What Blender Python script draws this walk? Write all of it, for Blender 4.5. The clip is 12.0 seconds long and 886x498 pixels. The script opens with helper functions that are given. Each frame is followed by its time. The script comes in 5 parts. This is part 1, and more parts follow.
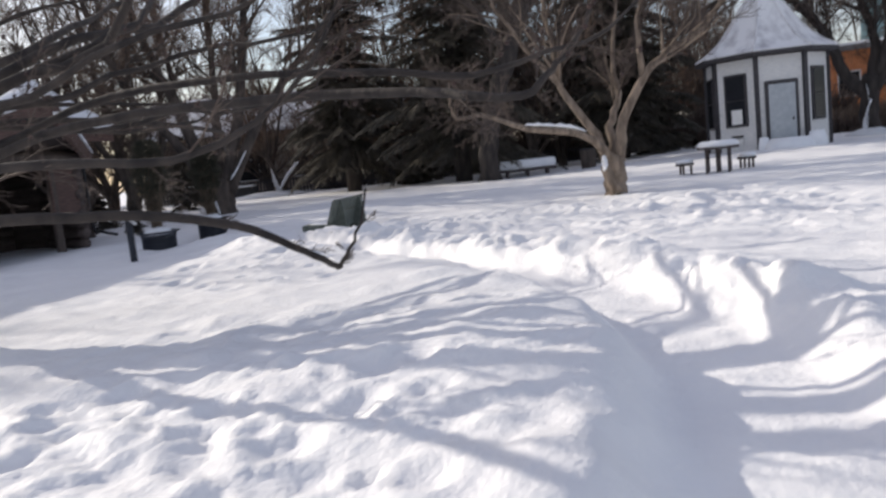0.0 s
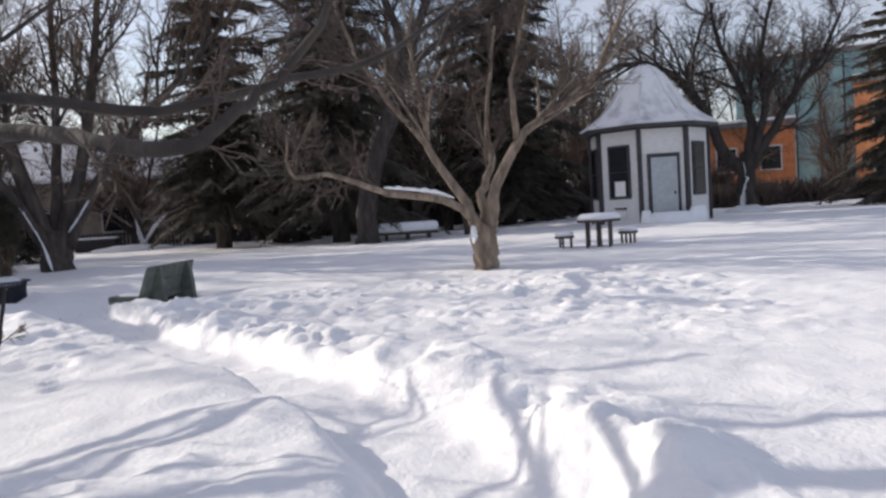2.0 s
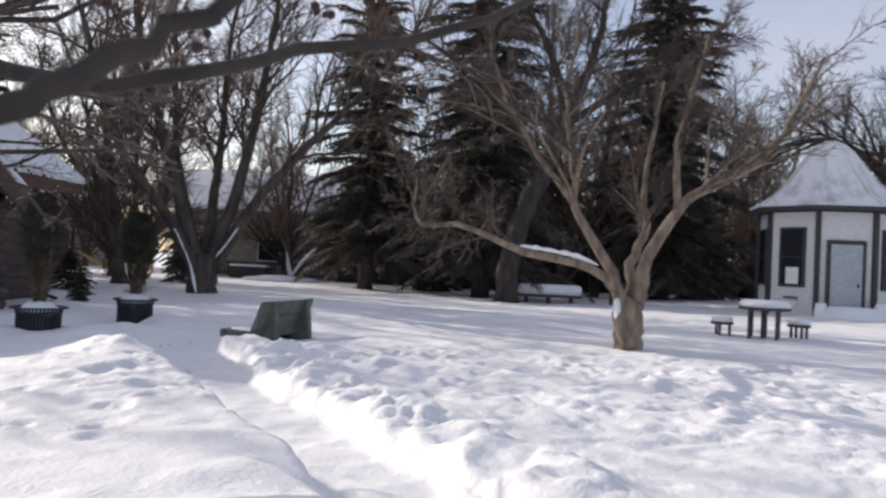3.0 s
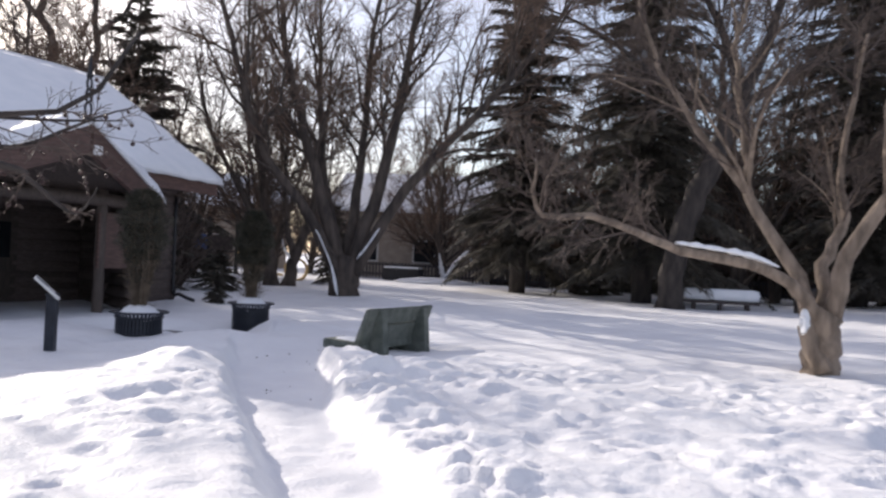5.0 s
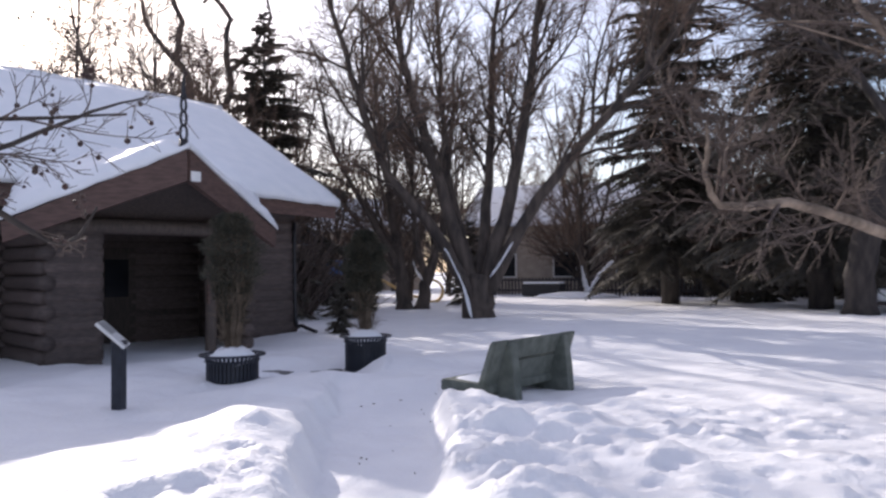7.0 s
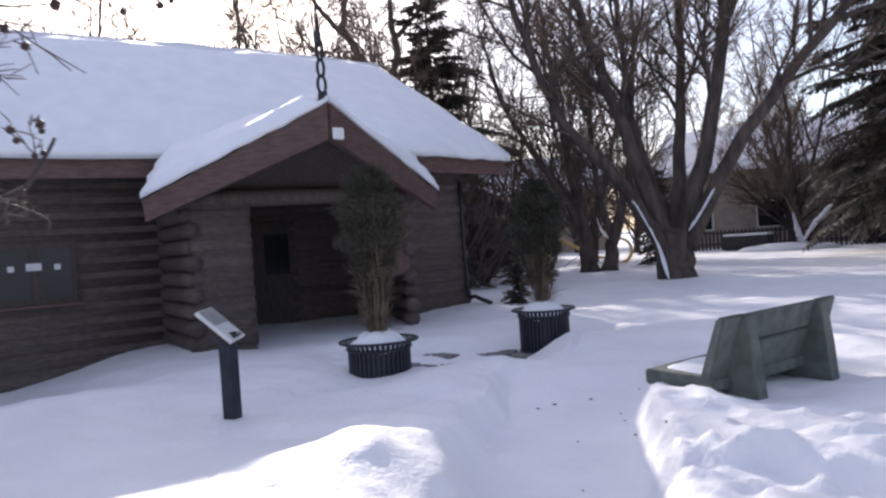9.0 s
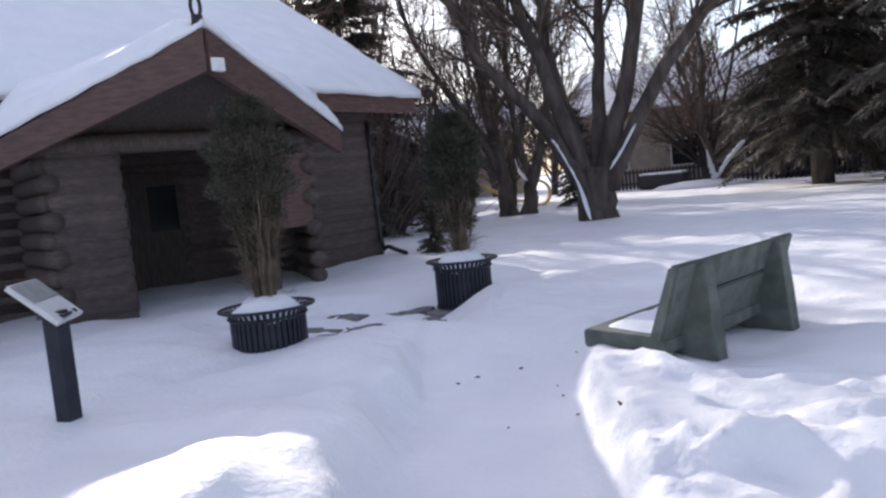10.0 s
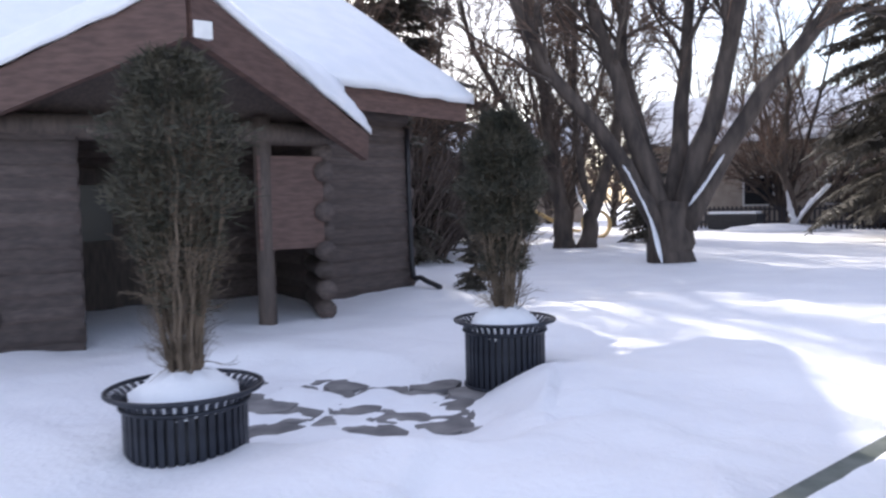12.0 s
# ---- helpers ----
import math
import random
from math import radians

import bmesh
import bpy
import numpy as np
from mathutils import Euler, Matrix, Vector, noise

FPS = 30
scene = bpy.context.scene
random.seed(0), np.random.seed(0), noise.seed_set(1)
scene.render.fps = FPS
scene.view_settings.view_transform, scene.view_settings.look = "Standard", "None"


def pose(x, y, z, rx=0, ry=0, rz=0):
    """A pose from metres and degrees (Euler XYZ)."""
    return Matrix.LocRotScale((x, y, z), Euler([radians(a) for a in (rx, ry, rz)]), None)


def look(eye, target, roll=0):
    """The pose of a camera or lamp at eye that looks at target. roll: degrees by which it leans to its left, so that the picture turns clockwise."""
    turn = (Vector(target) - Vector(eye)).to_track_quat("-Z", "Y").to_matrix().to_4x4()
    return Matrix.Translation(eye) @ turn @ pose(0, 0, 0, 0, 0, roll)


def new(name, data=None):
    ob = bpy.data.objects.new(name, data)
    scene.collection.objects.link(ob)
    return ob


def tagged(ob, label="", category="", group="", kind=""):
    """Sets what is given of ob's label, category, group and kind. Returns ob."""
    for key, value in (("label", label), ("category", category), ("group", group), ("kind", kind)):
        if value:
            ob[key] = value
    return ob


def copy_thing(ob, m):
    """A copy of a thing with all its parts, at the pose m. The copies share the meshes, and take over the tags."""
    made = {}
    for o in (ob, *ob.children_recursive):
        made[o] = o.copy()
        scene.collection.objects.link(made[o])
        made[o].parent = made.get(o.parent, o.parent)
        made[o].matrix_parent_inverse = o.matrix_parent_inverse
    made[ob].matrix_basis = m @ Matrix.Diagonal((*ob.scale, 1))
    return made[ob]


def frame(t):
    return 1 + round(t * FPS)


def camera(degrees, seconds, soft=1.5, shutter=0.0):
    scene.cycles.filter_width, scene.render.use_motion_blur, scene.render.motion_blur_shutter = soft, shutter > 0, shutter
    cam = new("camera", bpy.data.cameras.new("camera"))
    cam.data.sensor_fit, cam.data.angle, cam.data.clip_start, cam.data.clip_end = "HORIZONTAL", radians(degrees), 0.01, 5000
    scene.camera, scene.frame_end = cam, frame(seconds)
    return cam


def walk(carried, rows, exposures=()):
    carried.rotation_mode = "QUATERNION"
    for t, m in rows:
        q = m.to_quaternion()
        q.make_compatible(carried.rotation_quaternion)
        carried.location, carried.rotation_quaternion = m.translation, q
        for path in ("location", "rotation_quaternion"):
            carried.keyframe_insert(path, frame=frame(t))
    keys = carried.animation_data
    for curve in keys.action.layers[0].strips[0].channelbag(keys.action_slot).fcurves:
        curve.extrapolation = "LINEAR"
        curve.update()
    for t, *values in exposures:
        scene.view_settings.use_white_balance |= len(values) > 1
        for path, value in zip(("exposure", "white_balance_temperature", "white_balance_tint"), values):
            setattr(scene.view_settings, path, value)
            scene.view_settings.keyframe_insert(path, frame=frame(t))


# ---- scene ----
cam = camera(60.4, 12.0, 2.4, 0.4)
PATH = [
    (0, (0.997, -0.126, 1.421), (0.909, 1.857, 1.181), -6.1),
    (0.5, (1.215, 0.417, 1.466), (1.222, 2.412, 1.332), -2.9),
    (1, (1.436, 0.984, 1.48), (1.661, 2.971, 1.452), -2.0),
    (1.5, (1.637, 1.605, 1.475), (1.919, 3.58, 1.343), -1.2),
    (2, (1.893, 1.999, 1.496), (2.088, 3.987, 1.383), -3.6),
    (2.5, (2.031, 2.649, 1.523), (2.019, 4.649, 1.547), -0.1),
    (4.5, (2.451, 4.851, 1.528), (1.976, 6.793, 1.579), 1.8),
    (5, (2.395, 5.316, 1.533), (1.785, 7.221, 1.558), 2.7),
    (5.5, (2.3, 5.855, 1.551), (1.573, 7.717, 1.603), 0.6),
    (6, (2.121, 6.361, 1.565), (1.241, 8.152, 1.699), 2.5),
    (6.5, (1.978, 6.873, 1.569), (1.101, 8.668, 1.656), -0.6),
    (8.5, (0.925, 8.735, 1.534), (-0.364, 10.264, 1.528), -0.2),
    (9, (0.633, 9.255, 1.51), (-0.709, 10.738, 1.493), -3.9),
    (9.5, (0.262, 9.726, 1.486), (-1.045, 11.239, 1.426), -2.0),
    (10, (-0.061, 10.287, 1.45), (-1.244, 11.89, 1.279), -5.7),
    (10.5, (-0.427, 10.715, 1.466), (-1.697, 12.248, 1.279), -3.7),
    (11, (-0.74, 11.32, 1.459), (-1.901, 12.918, 1.145), -7.0),
    (11.5, (-1.153, 11.879, 1.505), (-2.487, 13.36, 1.343), -1.7),
    (12, (-1.504, 12.4, 1.492), (-2.786, 13.93, 1.379), -1.3),
]
walk(cam, [(t, look(eye, target, roll)) for t, eye, target, roll in PATH],
     [(0, -0.04, 6660, 11), (2.5, -0.02, 6620, 12), (4.5, 0.14, 6580, 13), (5.9, 0.24, 6480, 16), (8.5, 0.36, 6250, 17), (10, 0.52, 6280, 14), (11, 0.78, 6250, 12), (12, 1.14, 6250, 13)])

# ---- world, sun ----
SUN_AZ = (-0.87, 0.49)          # horizontal way to the sun
SUN_EL = 24.8
world = bpy.data.worlds.new("sky")
scene.world = world
world.use_nodes = True
wn = world.node_tree
sky = wn.nodes.new("ShaderNodeTexSky")
sky.sky_type = "NISHITA"
sky.sun_disc = False
sky.sun_elevation = radians(SUN_EL)
sky.sun_rotation = math.atan2(SUN_AZ[0], SUN_AZ[1])
sky.air_density, sky.dust_density, sky.ozone_density = 1.0, 1.6, 1.5
# thin high cloud over the blue
wtc = wn.nodes.new("ShaderNodeTexCoord")
wno = wn.nodes.new("ShaderNodeTexNoise")
wno.inputs["Scale"].default_value, wno.inputs["Detail"].default_value = 2.2, 5
wn.links.new(wtc.outputs["Generated"], wno.inputs["Vector"])
wmr = wn.nodes.new("ShaderNodeMapRange")
wmr.inputs["From Min"].default_value, wmr.inputs["From Max"].default_value = 0.35, 0.68
wmr.inputs["To Min"].default_value, wmr.inputs["To Max"].default_value = 0.05, 0.54
wn.links.new(wno.outputs["Fac"], wmr.inputs["Value"])
wmx = wn.nodes.new("ShaderNodeMix")
wmx.data_type = "RGBA"
wn.links.new(wmr.outputs[0], wmx.inputs["Factor"])
wn.links.new(sky.outputs[0], wmx.inputs["A"])
wmx.inputs["B"].default_value = (5.9, 5.65, 6.3, 1)
wn.links.new(wmx.outputs["Result"], wn.nodes["Background"].inputs[0])
wn.nodes["Background"].inputs[1].default_value = 0.15
sun_data = bpy.data.lights.new("sun", "SUN")
sun_data.energy, sun_data.angle, sun_data.color = 4.15, radians(0.45), (1.0, 0.93, 0.82)
sun = new("sun", sun_data)
_h = math.hypot(*SUN_AZ)
_c = math.cos(radians(SUN_EL))
sun.matrix_world = look((0, 0, 0), (-SUN_AZ[0] / _h * _c, -SUN_AZ[1] / _h * _c, -math.sin(radians(SUN_EL))))
sun.location = (-30, 20, 30)

# ---- materials ----
def mat(name, c1, c2=None, scale=6.0, rough=0.7, metal=0.0, bump=0.3, bump_scale=40.0, dist=0.01, stretch=(1, 1, 1), spec=0.5, vary=0.0, fine=None, contrast=(0.35, 0.65)):
    """Two colours mixed by noise, finer grain in the bump; vary: brightness change from object to object."""
    m = bpy.data.materials.new(name)
    m.use_nodes = True
    nt = m.node_tree
    b = nt.nodes["Principled BSDF"]
    b.inputs["Roughness"].default_value, b.inputs["Metallic"].default_value = rough, metal
    b.inputs["Specular IOR Level"].default_value = spec
    tc = nt.nodes.new("ShaderNodeTexCoord")
    mp = nt.nodes.new("ShaderNodeMapping")
    mp.inputs["Scale"].default_value = stretch
    nt.links.new(tc.outputs["Object"], mp.inputs[0])
    n1 = nt.nodes.new("ShaderNodeTexNoise")
    n1.inputs["Scale"].default_value, n1.inputs["Detail"].default_value = scale, 6
    nt.links.new(mp.outputs[0], n1.inputs["Vector"])
    ramp = nt.nodes.new("ShaderNodeValToRGB")
    ramp.color_ramp.elements[0].position, ramp.color_ramp.elements[1].position = contrast
    ramp.color_ramp.elements[0].color = (*c1, 1)
    ramp.color_ramp.elements[1].color = (*(c2 or c1), 1)
    nt.links.new(n1.outputs["Fac"], ramp.inputs[0])
    n2 = nt.nodes.new("ShaderNodeTexNoise")
    n2.inputs["Scale"].default_value, n2.inputs["Detail"].default_value = bump_scale, 5
    nt.links.new(mp.outputs[0], n2.inputs["Vector"])
    hsv = nt.nodes.new("ShaderNodeHueSaturation")
    nt.links.new(ramp.outputs[0], hsv.inputs["Color"])
    if vary:
        info = nt.nodes.new("ShaderNodeObjectInfo")
        mr = nt.nodes.new("ShaderNodeMapRange")
        mr.inputs["To Min"].default_value, mr.inputs["To Max"].default_value = 1 - vary, 1 + vary
        nt.links.new(info.outputs["Random"], mr.inputs["Value"])
        nt.links.new(mr.outputs[0], hsv.inputs["Value"])
    nt.links.new(hsv.outputs[0], b.inputs["Base Color"])
    bp = nt.nodes.new("ShaderNodeBump")
    bp.inputs["Strength"].default_value, bp.inputs["Distance"].default_value = bump, dist
    nt.links.new(n2.outputs["Fac"], bp.inputs["Height"])
    nt.links.new(bp.outputs[0], b.inputs["Normal"])
    rr = nt.nodes.new("ShaderNodeMapRange")
    rr.inputs["To Min"].default_value, rr.inputs["To Max"].default_value = max(0.02, rough - 0.1), min(1, rough + 0.1)
    nt.links.new(n2.outputs["Fac"], rr.inputs["Value"])
    nt.links.new(rr.outputs[0], b.inputs["Roughness"])
    return m


SNOW = mat("snow", (0.87, 0.87, 0.88), (0.81, 0.81, 0.83), 1.3, 0.62, 0, 0.4, 22, 0.03, spec=0.3)
SNOW_CAP = mat("snow_cap", (0.86, 0.87, 0.89), (0.80, 0.82, 0.85), 2.5, 0.6, 0, 0.5, 14, 0.03, spec=0.3)
BARK = mat("bark", (0.040, 0.032, 0.028), (0.102, 0.080, 0.066), 5, 0.9, 0, 0.9, 18, 0.03, (1, 1, 0.3), vary=0.1)
BARK_TAN = mat("bark_tan", (0.125, 0.095, 0.072), (0.29, 0.225, 0.172), 7, 0.85, 0, 0.8, 24, 0.03, (1, 1, 0.35))
BARK_DARK = mat("bark_dark", (0.024, 0.020, 0.019), (0.060, 0.049, 0.043), 5, 0.9, 0, 0.9, 18, 0.03, (1, 1, 0.3))
TWIG = mat("twig", (0.065, 0.048, 0.041), (0.125, 0.093, 0.077), 9, 0.85, 0, 0.3, 30)
TWIG_RED = mat("twig_red", (0.10, 0.066, 0.05), (0.19, 0.125, 0.09), 3, 0.85, 0, 0.3, 30)
NEEDLE = mat("needles", (0.060, 0.055, 0.046), (0.125, 0.108, 0.084), 1.6, 0.75, 0, 0.3, 30, vary=0.15)
JUNIPER = mat("juniper", (0.024, 0.027, 0.018), (0.072, 0.064, 0.043), 7, 0.8, 0, 0.3, 40)
STEM = mat("dry_stem", (0.10, 0.075, 0.052), (0.19, 0.145, 0.105), 8, 0.9, 0, 0.4, 40)
LOG = mat("log", (0.066, 0.050, 0.045), (0.108, 0.081, 0.071), 4, 0.7, 0, 0.6, 30, 0.01, (6, 1, 6), vary=0.25)
LOG_DARK = mat("log_dark", (0.055, 0.042, 0.036), (0.092, 0.070, 0.058), 4, 0.7, 0, 0.6, 30, 0.01, (6, 6, 1), vary=0.2)
FASCIA = mat("fascia", (0.075, 0.042, 0.034), (0.125, 0.072, 0.058), 5, 0.65, 0, 0.4, 26, 0.006, (1, 1, 5), vary=0.12)
IRON = mat("iron", (0.010, 0.013, 0.022), (0.022, 0.027, 0.040), 12, 0.45, 0.2, 0.3, 60, 0.002)
BLACK = mat("black_paint", (0.014, 0.014, 0.017), (0.028, 0.028, 0.032), 9, 0.5, 0.1, 0.2, 50, 0.002)
CONCRETE = mat("concrete_green", (0.085, 0.10, 0.085), (0.15, 0.165, 0.145), 7, 0.85, 0, 0.5, 55, 0.004)
STONE = mat("flagstone", (0.12, 0.115, 0.12), (0.23, 0.22, 0.215), 4, 0.75, 0, 0.6, 26, 0.006, vary=0.2)
CLAP = mat("painted_boards", (0.60, 0.60, 0.60), (0.72, 0.71, 0.69), 5, 0.6, 0, 0.3, 30, 0.004, (1, 1, 4))
DOORGREY = mat("door_paint", (0.34, 0.37, 0.40), (0.42, 0.45, 0.47), 6, 0.5, 0, 0.25, 30, 0.003)
TRIM = mat("dark_trim", (0.022, 0.020, 0.024), (0.045, 0.041, 0.045), 7, 0.6, 0, 0.3, 30, 0.003)
PANE = mat("window_glass", (0.010, 0.012, 0.016), (0.018, 0.020, 0.025), 2, 0.22, 0, 0.02, 4, 0.002, spec=0.35)
ROOFTIN = mat("snowy_roof", (0.80, 0.80, 0.81), (0.45, 0.44, 0.46), 2.0, 0.6, 0, 0.5, 12, 0.02, (1, 1, 0.35), contrast=(0.46, 0.74))
WHITE = mat("white_paint", (0.78, 0.78, 0.76), (0.70, 0.70, 0.69), 8, 0.5, 0, 0.2, 40, 0.002)
PAPER = mat("sign_face", (0.55, 0.56, 0.56), (0.62, 0.62, 0.61), 6, 0.45, 0, 0.1, 40, 0.001)
INK = mat("sign_grey", (0.20, 0.21, 0.21), (0.28, 0.29, 0.29), 10, 0.5, 0, 0.1, 40, 0.001)
BRICK = mat("orange_brick", (0.55, 0.20, 0.08), (0.66, 0.27, 0.12), 3, 0.8, 0, 0.4, 20, 0.01)
TEAL = mat("teal_cladding", (0.20, 0.34, 0.37), (0.25, 0.40, 0.42), 1.2, 0.5, 0.0, 0.2, 8, 0.01)
BEIGE = mat("beige_siding", (0.33, 0.28, 0.23), (0.42, 0.36, 0.30), 2, 0.8, 0, 0.3, 12, 0.01)
SHINGLE = mat("grey_shingle", (0.14, 0.13, 0.13), (0.22, 0.21, 0.2), 3, 0.85, 0, 0.4, 14, 0.02)
YELLOW = mat("yellow_plastic", (0.62, 0.42, 0.16), (0.70, 0.50, 0.22), 3, 0.5)
BLUE = mat("blue_plastic", (0.05, 0.09, 0.25), (0.07, 0.12, 0.3), 3, 0.5)
BERRY = mat("berry", (0.028, 0.014, 0.012), (0.05, 0.022, 0.018), 20, 0.6)
TABLEWOOD = mat("table_wood", (0.05, 0.04, 0.04), (0.10, 0.08, 0.075), 5, 0.75, 0, 0.4, 30, 0.004, (1, 6, 1))


# ---- mesh helpers ----
def from_lists(name, verts, faces, material, parent=None, label="", smooth=False):
    me = bpy.data.meshes.new(name)
    me.from_pydata([tuple(v) for v in verts], [], faces)
    me.materials.append(material)
    if smooth:
        me.polygons.foreach_set("use_smooth", [True] * len(me.polygons))
    me.update()
    ob = new(name, me)
    if parent:
        ob.parent = parent
    if label:
        ob["label"] = label
    return ob


def part(name, bm, material, parent=None, label="", smooth=False):
    """Links a bmesh as one mesh object under a thing or part."""
    me = bpy.data.meshes.new(name)
    bmesh.ops.recalc_face_normals(bm, faces=bm.faces)
    bm.to_mesh(me)
    bm.free()
    me.materials.append(material)
    if smooth:
        me.polygons.foreach_set("use_smooth", [True] * len(me.polygons))
    ob = new(name, me)
    if parent:
        ob.parent = parent
    if label:
        ob["label"] = label
    return ob


def thing(name, m, label, category, group="", kind=""):
    ob = new(name)
    ob.empty_display_size = 0.1
    ob.matrix_world = m
    return tagged(ob, label, category, group, kind)


def box_bm(sx, sy, sz, at=(0, 0, 0), bevel=0.0, m=None, bm=None, taper=1.0):
    """A box whose base centre is at at; taper: the top's size over the base's."""
    own = bm is None
    bm = bm or bmesh.new()
    pts = []
    for k, (z, f) in enumerate(((0, 1), (sz, taper))):
        for a, b in ((-1, -1), (1, -1), (1, 1), (-1, 1)):
            p = Vector((a * sx / 2 * f + at[0], b * sy / 2 * f + at[1], z + at[2]))
            pts.append(bm.verts.new(m @ p if m else p))
    fs = [bm.faces.new([pts[i] for i in q]) for q in ((3, 2, 1, 0), (4, 5, 6, 7), (0, 1, 5, 4), (1, 2, 6, 5), (2, 3, 7, 6), (3, 0, 4, 7))]
    if bevel:
        es = list({e for f in fs for e in f.edges})
        bmesh.ops.bevel(bm, geom=es, offset=bevel, segments=2, affect="EDGES", profile=0.6)
    return bm


def prism_bm(profile, depth, m=None, bevel=0.0, bm=None):
    """A flat outline [(x, z)] pushed through along y, centred."""
    bm = bm or bmesh.new()
    f = [bm.verts.new((x, -depth / 2, z)) for x, z in profile]
    b = [bm.verts.new((x, depth / 2, z)) for x, z in profile]
    n = len(profile)
    fs = [bm.faces.new(f), bm.faces.new(b[::-1])]
    fs += [bm.faces.new((f[i], b[i], b[(i + 1) % n], f[(i + 1) % n])) for i in range(n)]
    if bevel:
        bmesh.ops.bevel(bm, geom=list({e for q in fs for e in q.edges}), offset=bevel, segments=2, affect="EDGES")
    if m:
        bmesh.ops.transform(bm, matrix=m, verts=bm.verts)
    return bm


def lathe_bm(profile, sides, bm=None, at=(0, 0, 0), jitter=0.0, rng=None):
    """Spun outline [(radius, z)], open at both ends unless a radius is 0."""
    bm = bm or bmesh.new()
    rings = []
    for r, z in profile:
        if r == 0:
            rings.append([bm.verts.new((at[0], at[1], at[2] + z))])
        else:
            rings.append([bm.verts.new((at[0] + r * math.cos(2 * math.pi * i / sides) * (1 + (rng.uniform(-jitter, jitter) if rng else 0)),
                                        at[1] + r * math.sin(2 * math.pi * i / sides) * (1 + (rng.uniform(-jitter, jitter) if rng else 0)),
                                        at[2] + z + (rng.uniform(-jitter, jitter) * 0.3 if rng else 0))) for i in range(sides)])
    for a, b in zip(rings, rings[1:]):
        for i in range(sides):
            j = (i + 1) % sides
            q = [a[i % len(a)], a[j % len(a)], b[j % len(b)], b[i % len(b)]]
            q = [v for k, v in enumerate(q) if v not in q[:k]]
            if len(q) > 2:
                bm.faces.new(q)
    return bm


class Tubes:
    """Collects tapered tubes into one mesh."""

    def __init__(self):
        self.v, self.f = [], []

    def add(self, pts, radii, sides, cap=True):
        n0 = len(self.v)
        pts = [Vector(p) for p in pts]
        ref = Vector((0.31, 0.17, 0.93))
        for i, p in enumerate(pts):
            d = pts[min(i + 1, len(pts) - 1)] - pts[max(i - 1, 0)]
            if d.length < 1e-6:
                d = Vector((0, 0, 1))
            d.normalize()
            if i == 0:
                a = d.cross(ref)
                if a.length < 0.1:
                    a = d.cross(Vector((1, 0, 0)))
            a = (a - d * a.dot(d)).normalized()
            b = d.cross(a)
            for k in range(sides):
                t = 2 * math.pi * k / sides
                self.v.append(p + (a * math.cos(t) + b * math.sin(t)) * radii[i])
        for i in range(len(pts) - 1):
            for k in range(sides):
                j = (k + 1) % sides
                self.f.append((n0 + i * sides + k, n0 + i * sides + j, n0 + (i + 1) * sides + j, n0 + (i + 1) * sides + k))
        if cap:
            self.f.append(tuple(n0 + (len(pts) - 1) * sides + k for k in range(sides)))
            self.f.append(tuple(n0 + k for k in reversed(range(sides))))

    def link(self, name, material, parent, label=""):
        return from_lists(name, self.v, self.f, material, parent, label, smooth=True)


def smooth_line(pts, steps):
    """Catmull-Rom through the points."""
    P = [Vector(p) for p in pts]
    P = [P[0] * 2 - P[1]] + P + [P[-1] * 2 - P[-2]]
    out = []
    for i in range(1, len(P) - 2):
        for s in range(steps):
            t = s / steps
            out.append(0.5 * ((2 * P[i]) + (P[i + 1] - P[i - 1]) * t + (2 * P[i - 1] - 5 * P[i] + 4 * P[i + 1] - P[i + 2]) * t * t
                              + (3 * P[i] - P[i - 1] - 3 * P[i + 1] + P[i + 2]) * t ** 3))
    out.append(P[-2])
    return out

# ---- ground: one sheet of snow to the horizon ----
def hash2(ix, iy, seed):
    v = np.sin(ix * 127.1 + iy * 311.7 + seed * 74.7) * 43758.5453
    return v - np.floor(v)


def vnoise(x, y, seed=0):
    ix, iy = np.floor(x), np.floor(y)
    fx, fy = x - ix, y - iy
    fx, fy = fx * fx * (3 - 2 * fx), fy * fy * (3 - 2 * fy)
    a = hash2(ix, iy, seed) * (1 - fx) + hash2(ix + 1, iy, seed) * fx
    b = hash2(ix, iy + 1, seed) * (1 - fx) + hash2(ix + 1, iy + 1, seed) * fx
    return (a * (1 - fy) + b * fy) * 2 - 1


def fbm(x, y, octaves=3, seed=0):
    out, amp = 0, 1.0
    for k in range(octaves):
        out = out + amp * vnoise(x * 2 ** k + 13.1 * k, y * 2 ** k - 7.7 * k, seed + k)
        amp *= 0.5
    return out


def sstep(a, b, x):
    t = np.clip((x - a) / (b - a), 0, 1)
    return t * t * (3 - 2 * t)


TRAIL = [(0.2, -6), (0.75, -2.2), (1.35, 0.2), (1.95, 1.9), (2.32, 3.4), (2.40, 4.9), (2.12, 6.5), (1.45, 8.0), (0.65, 9.3), (-0.3, 10.6), (-1.3, 11.9), (-2.15, 13.1), (-3.0, 14.5), (-3.7, 15.8)]
TRAIL_LINE = [(p.x, p.y) for p in smooth_line([(x, y, 0) for x, y in TRAIL], 6)]


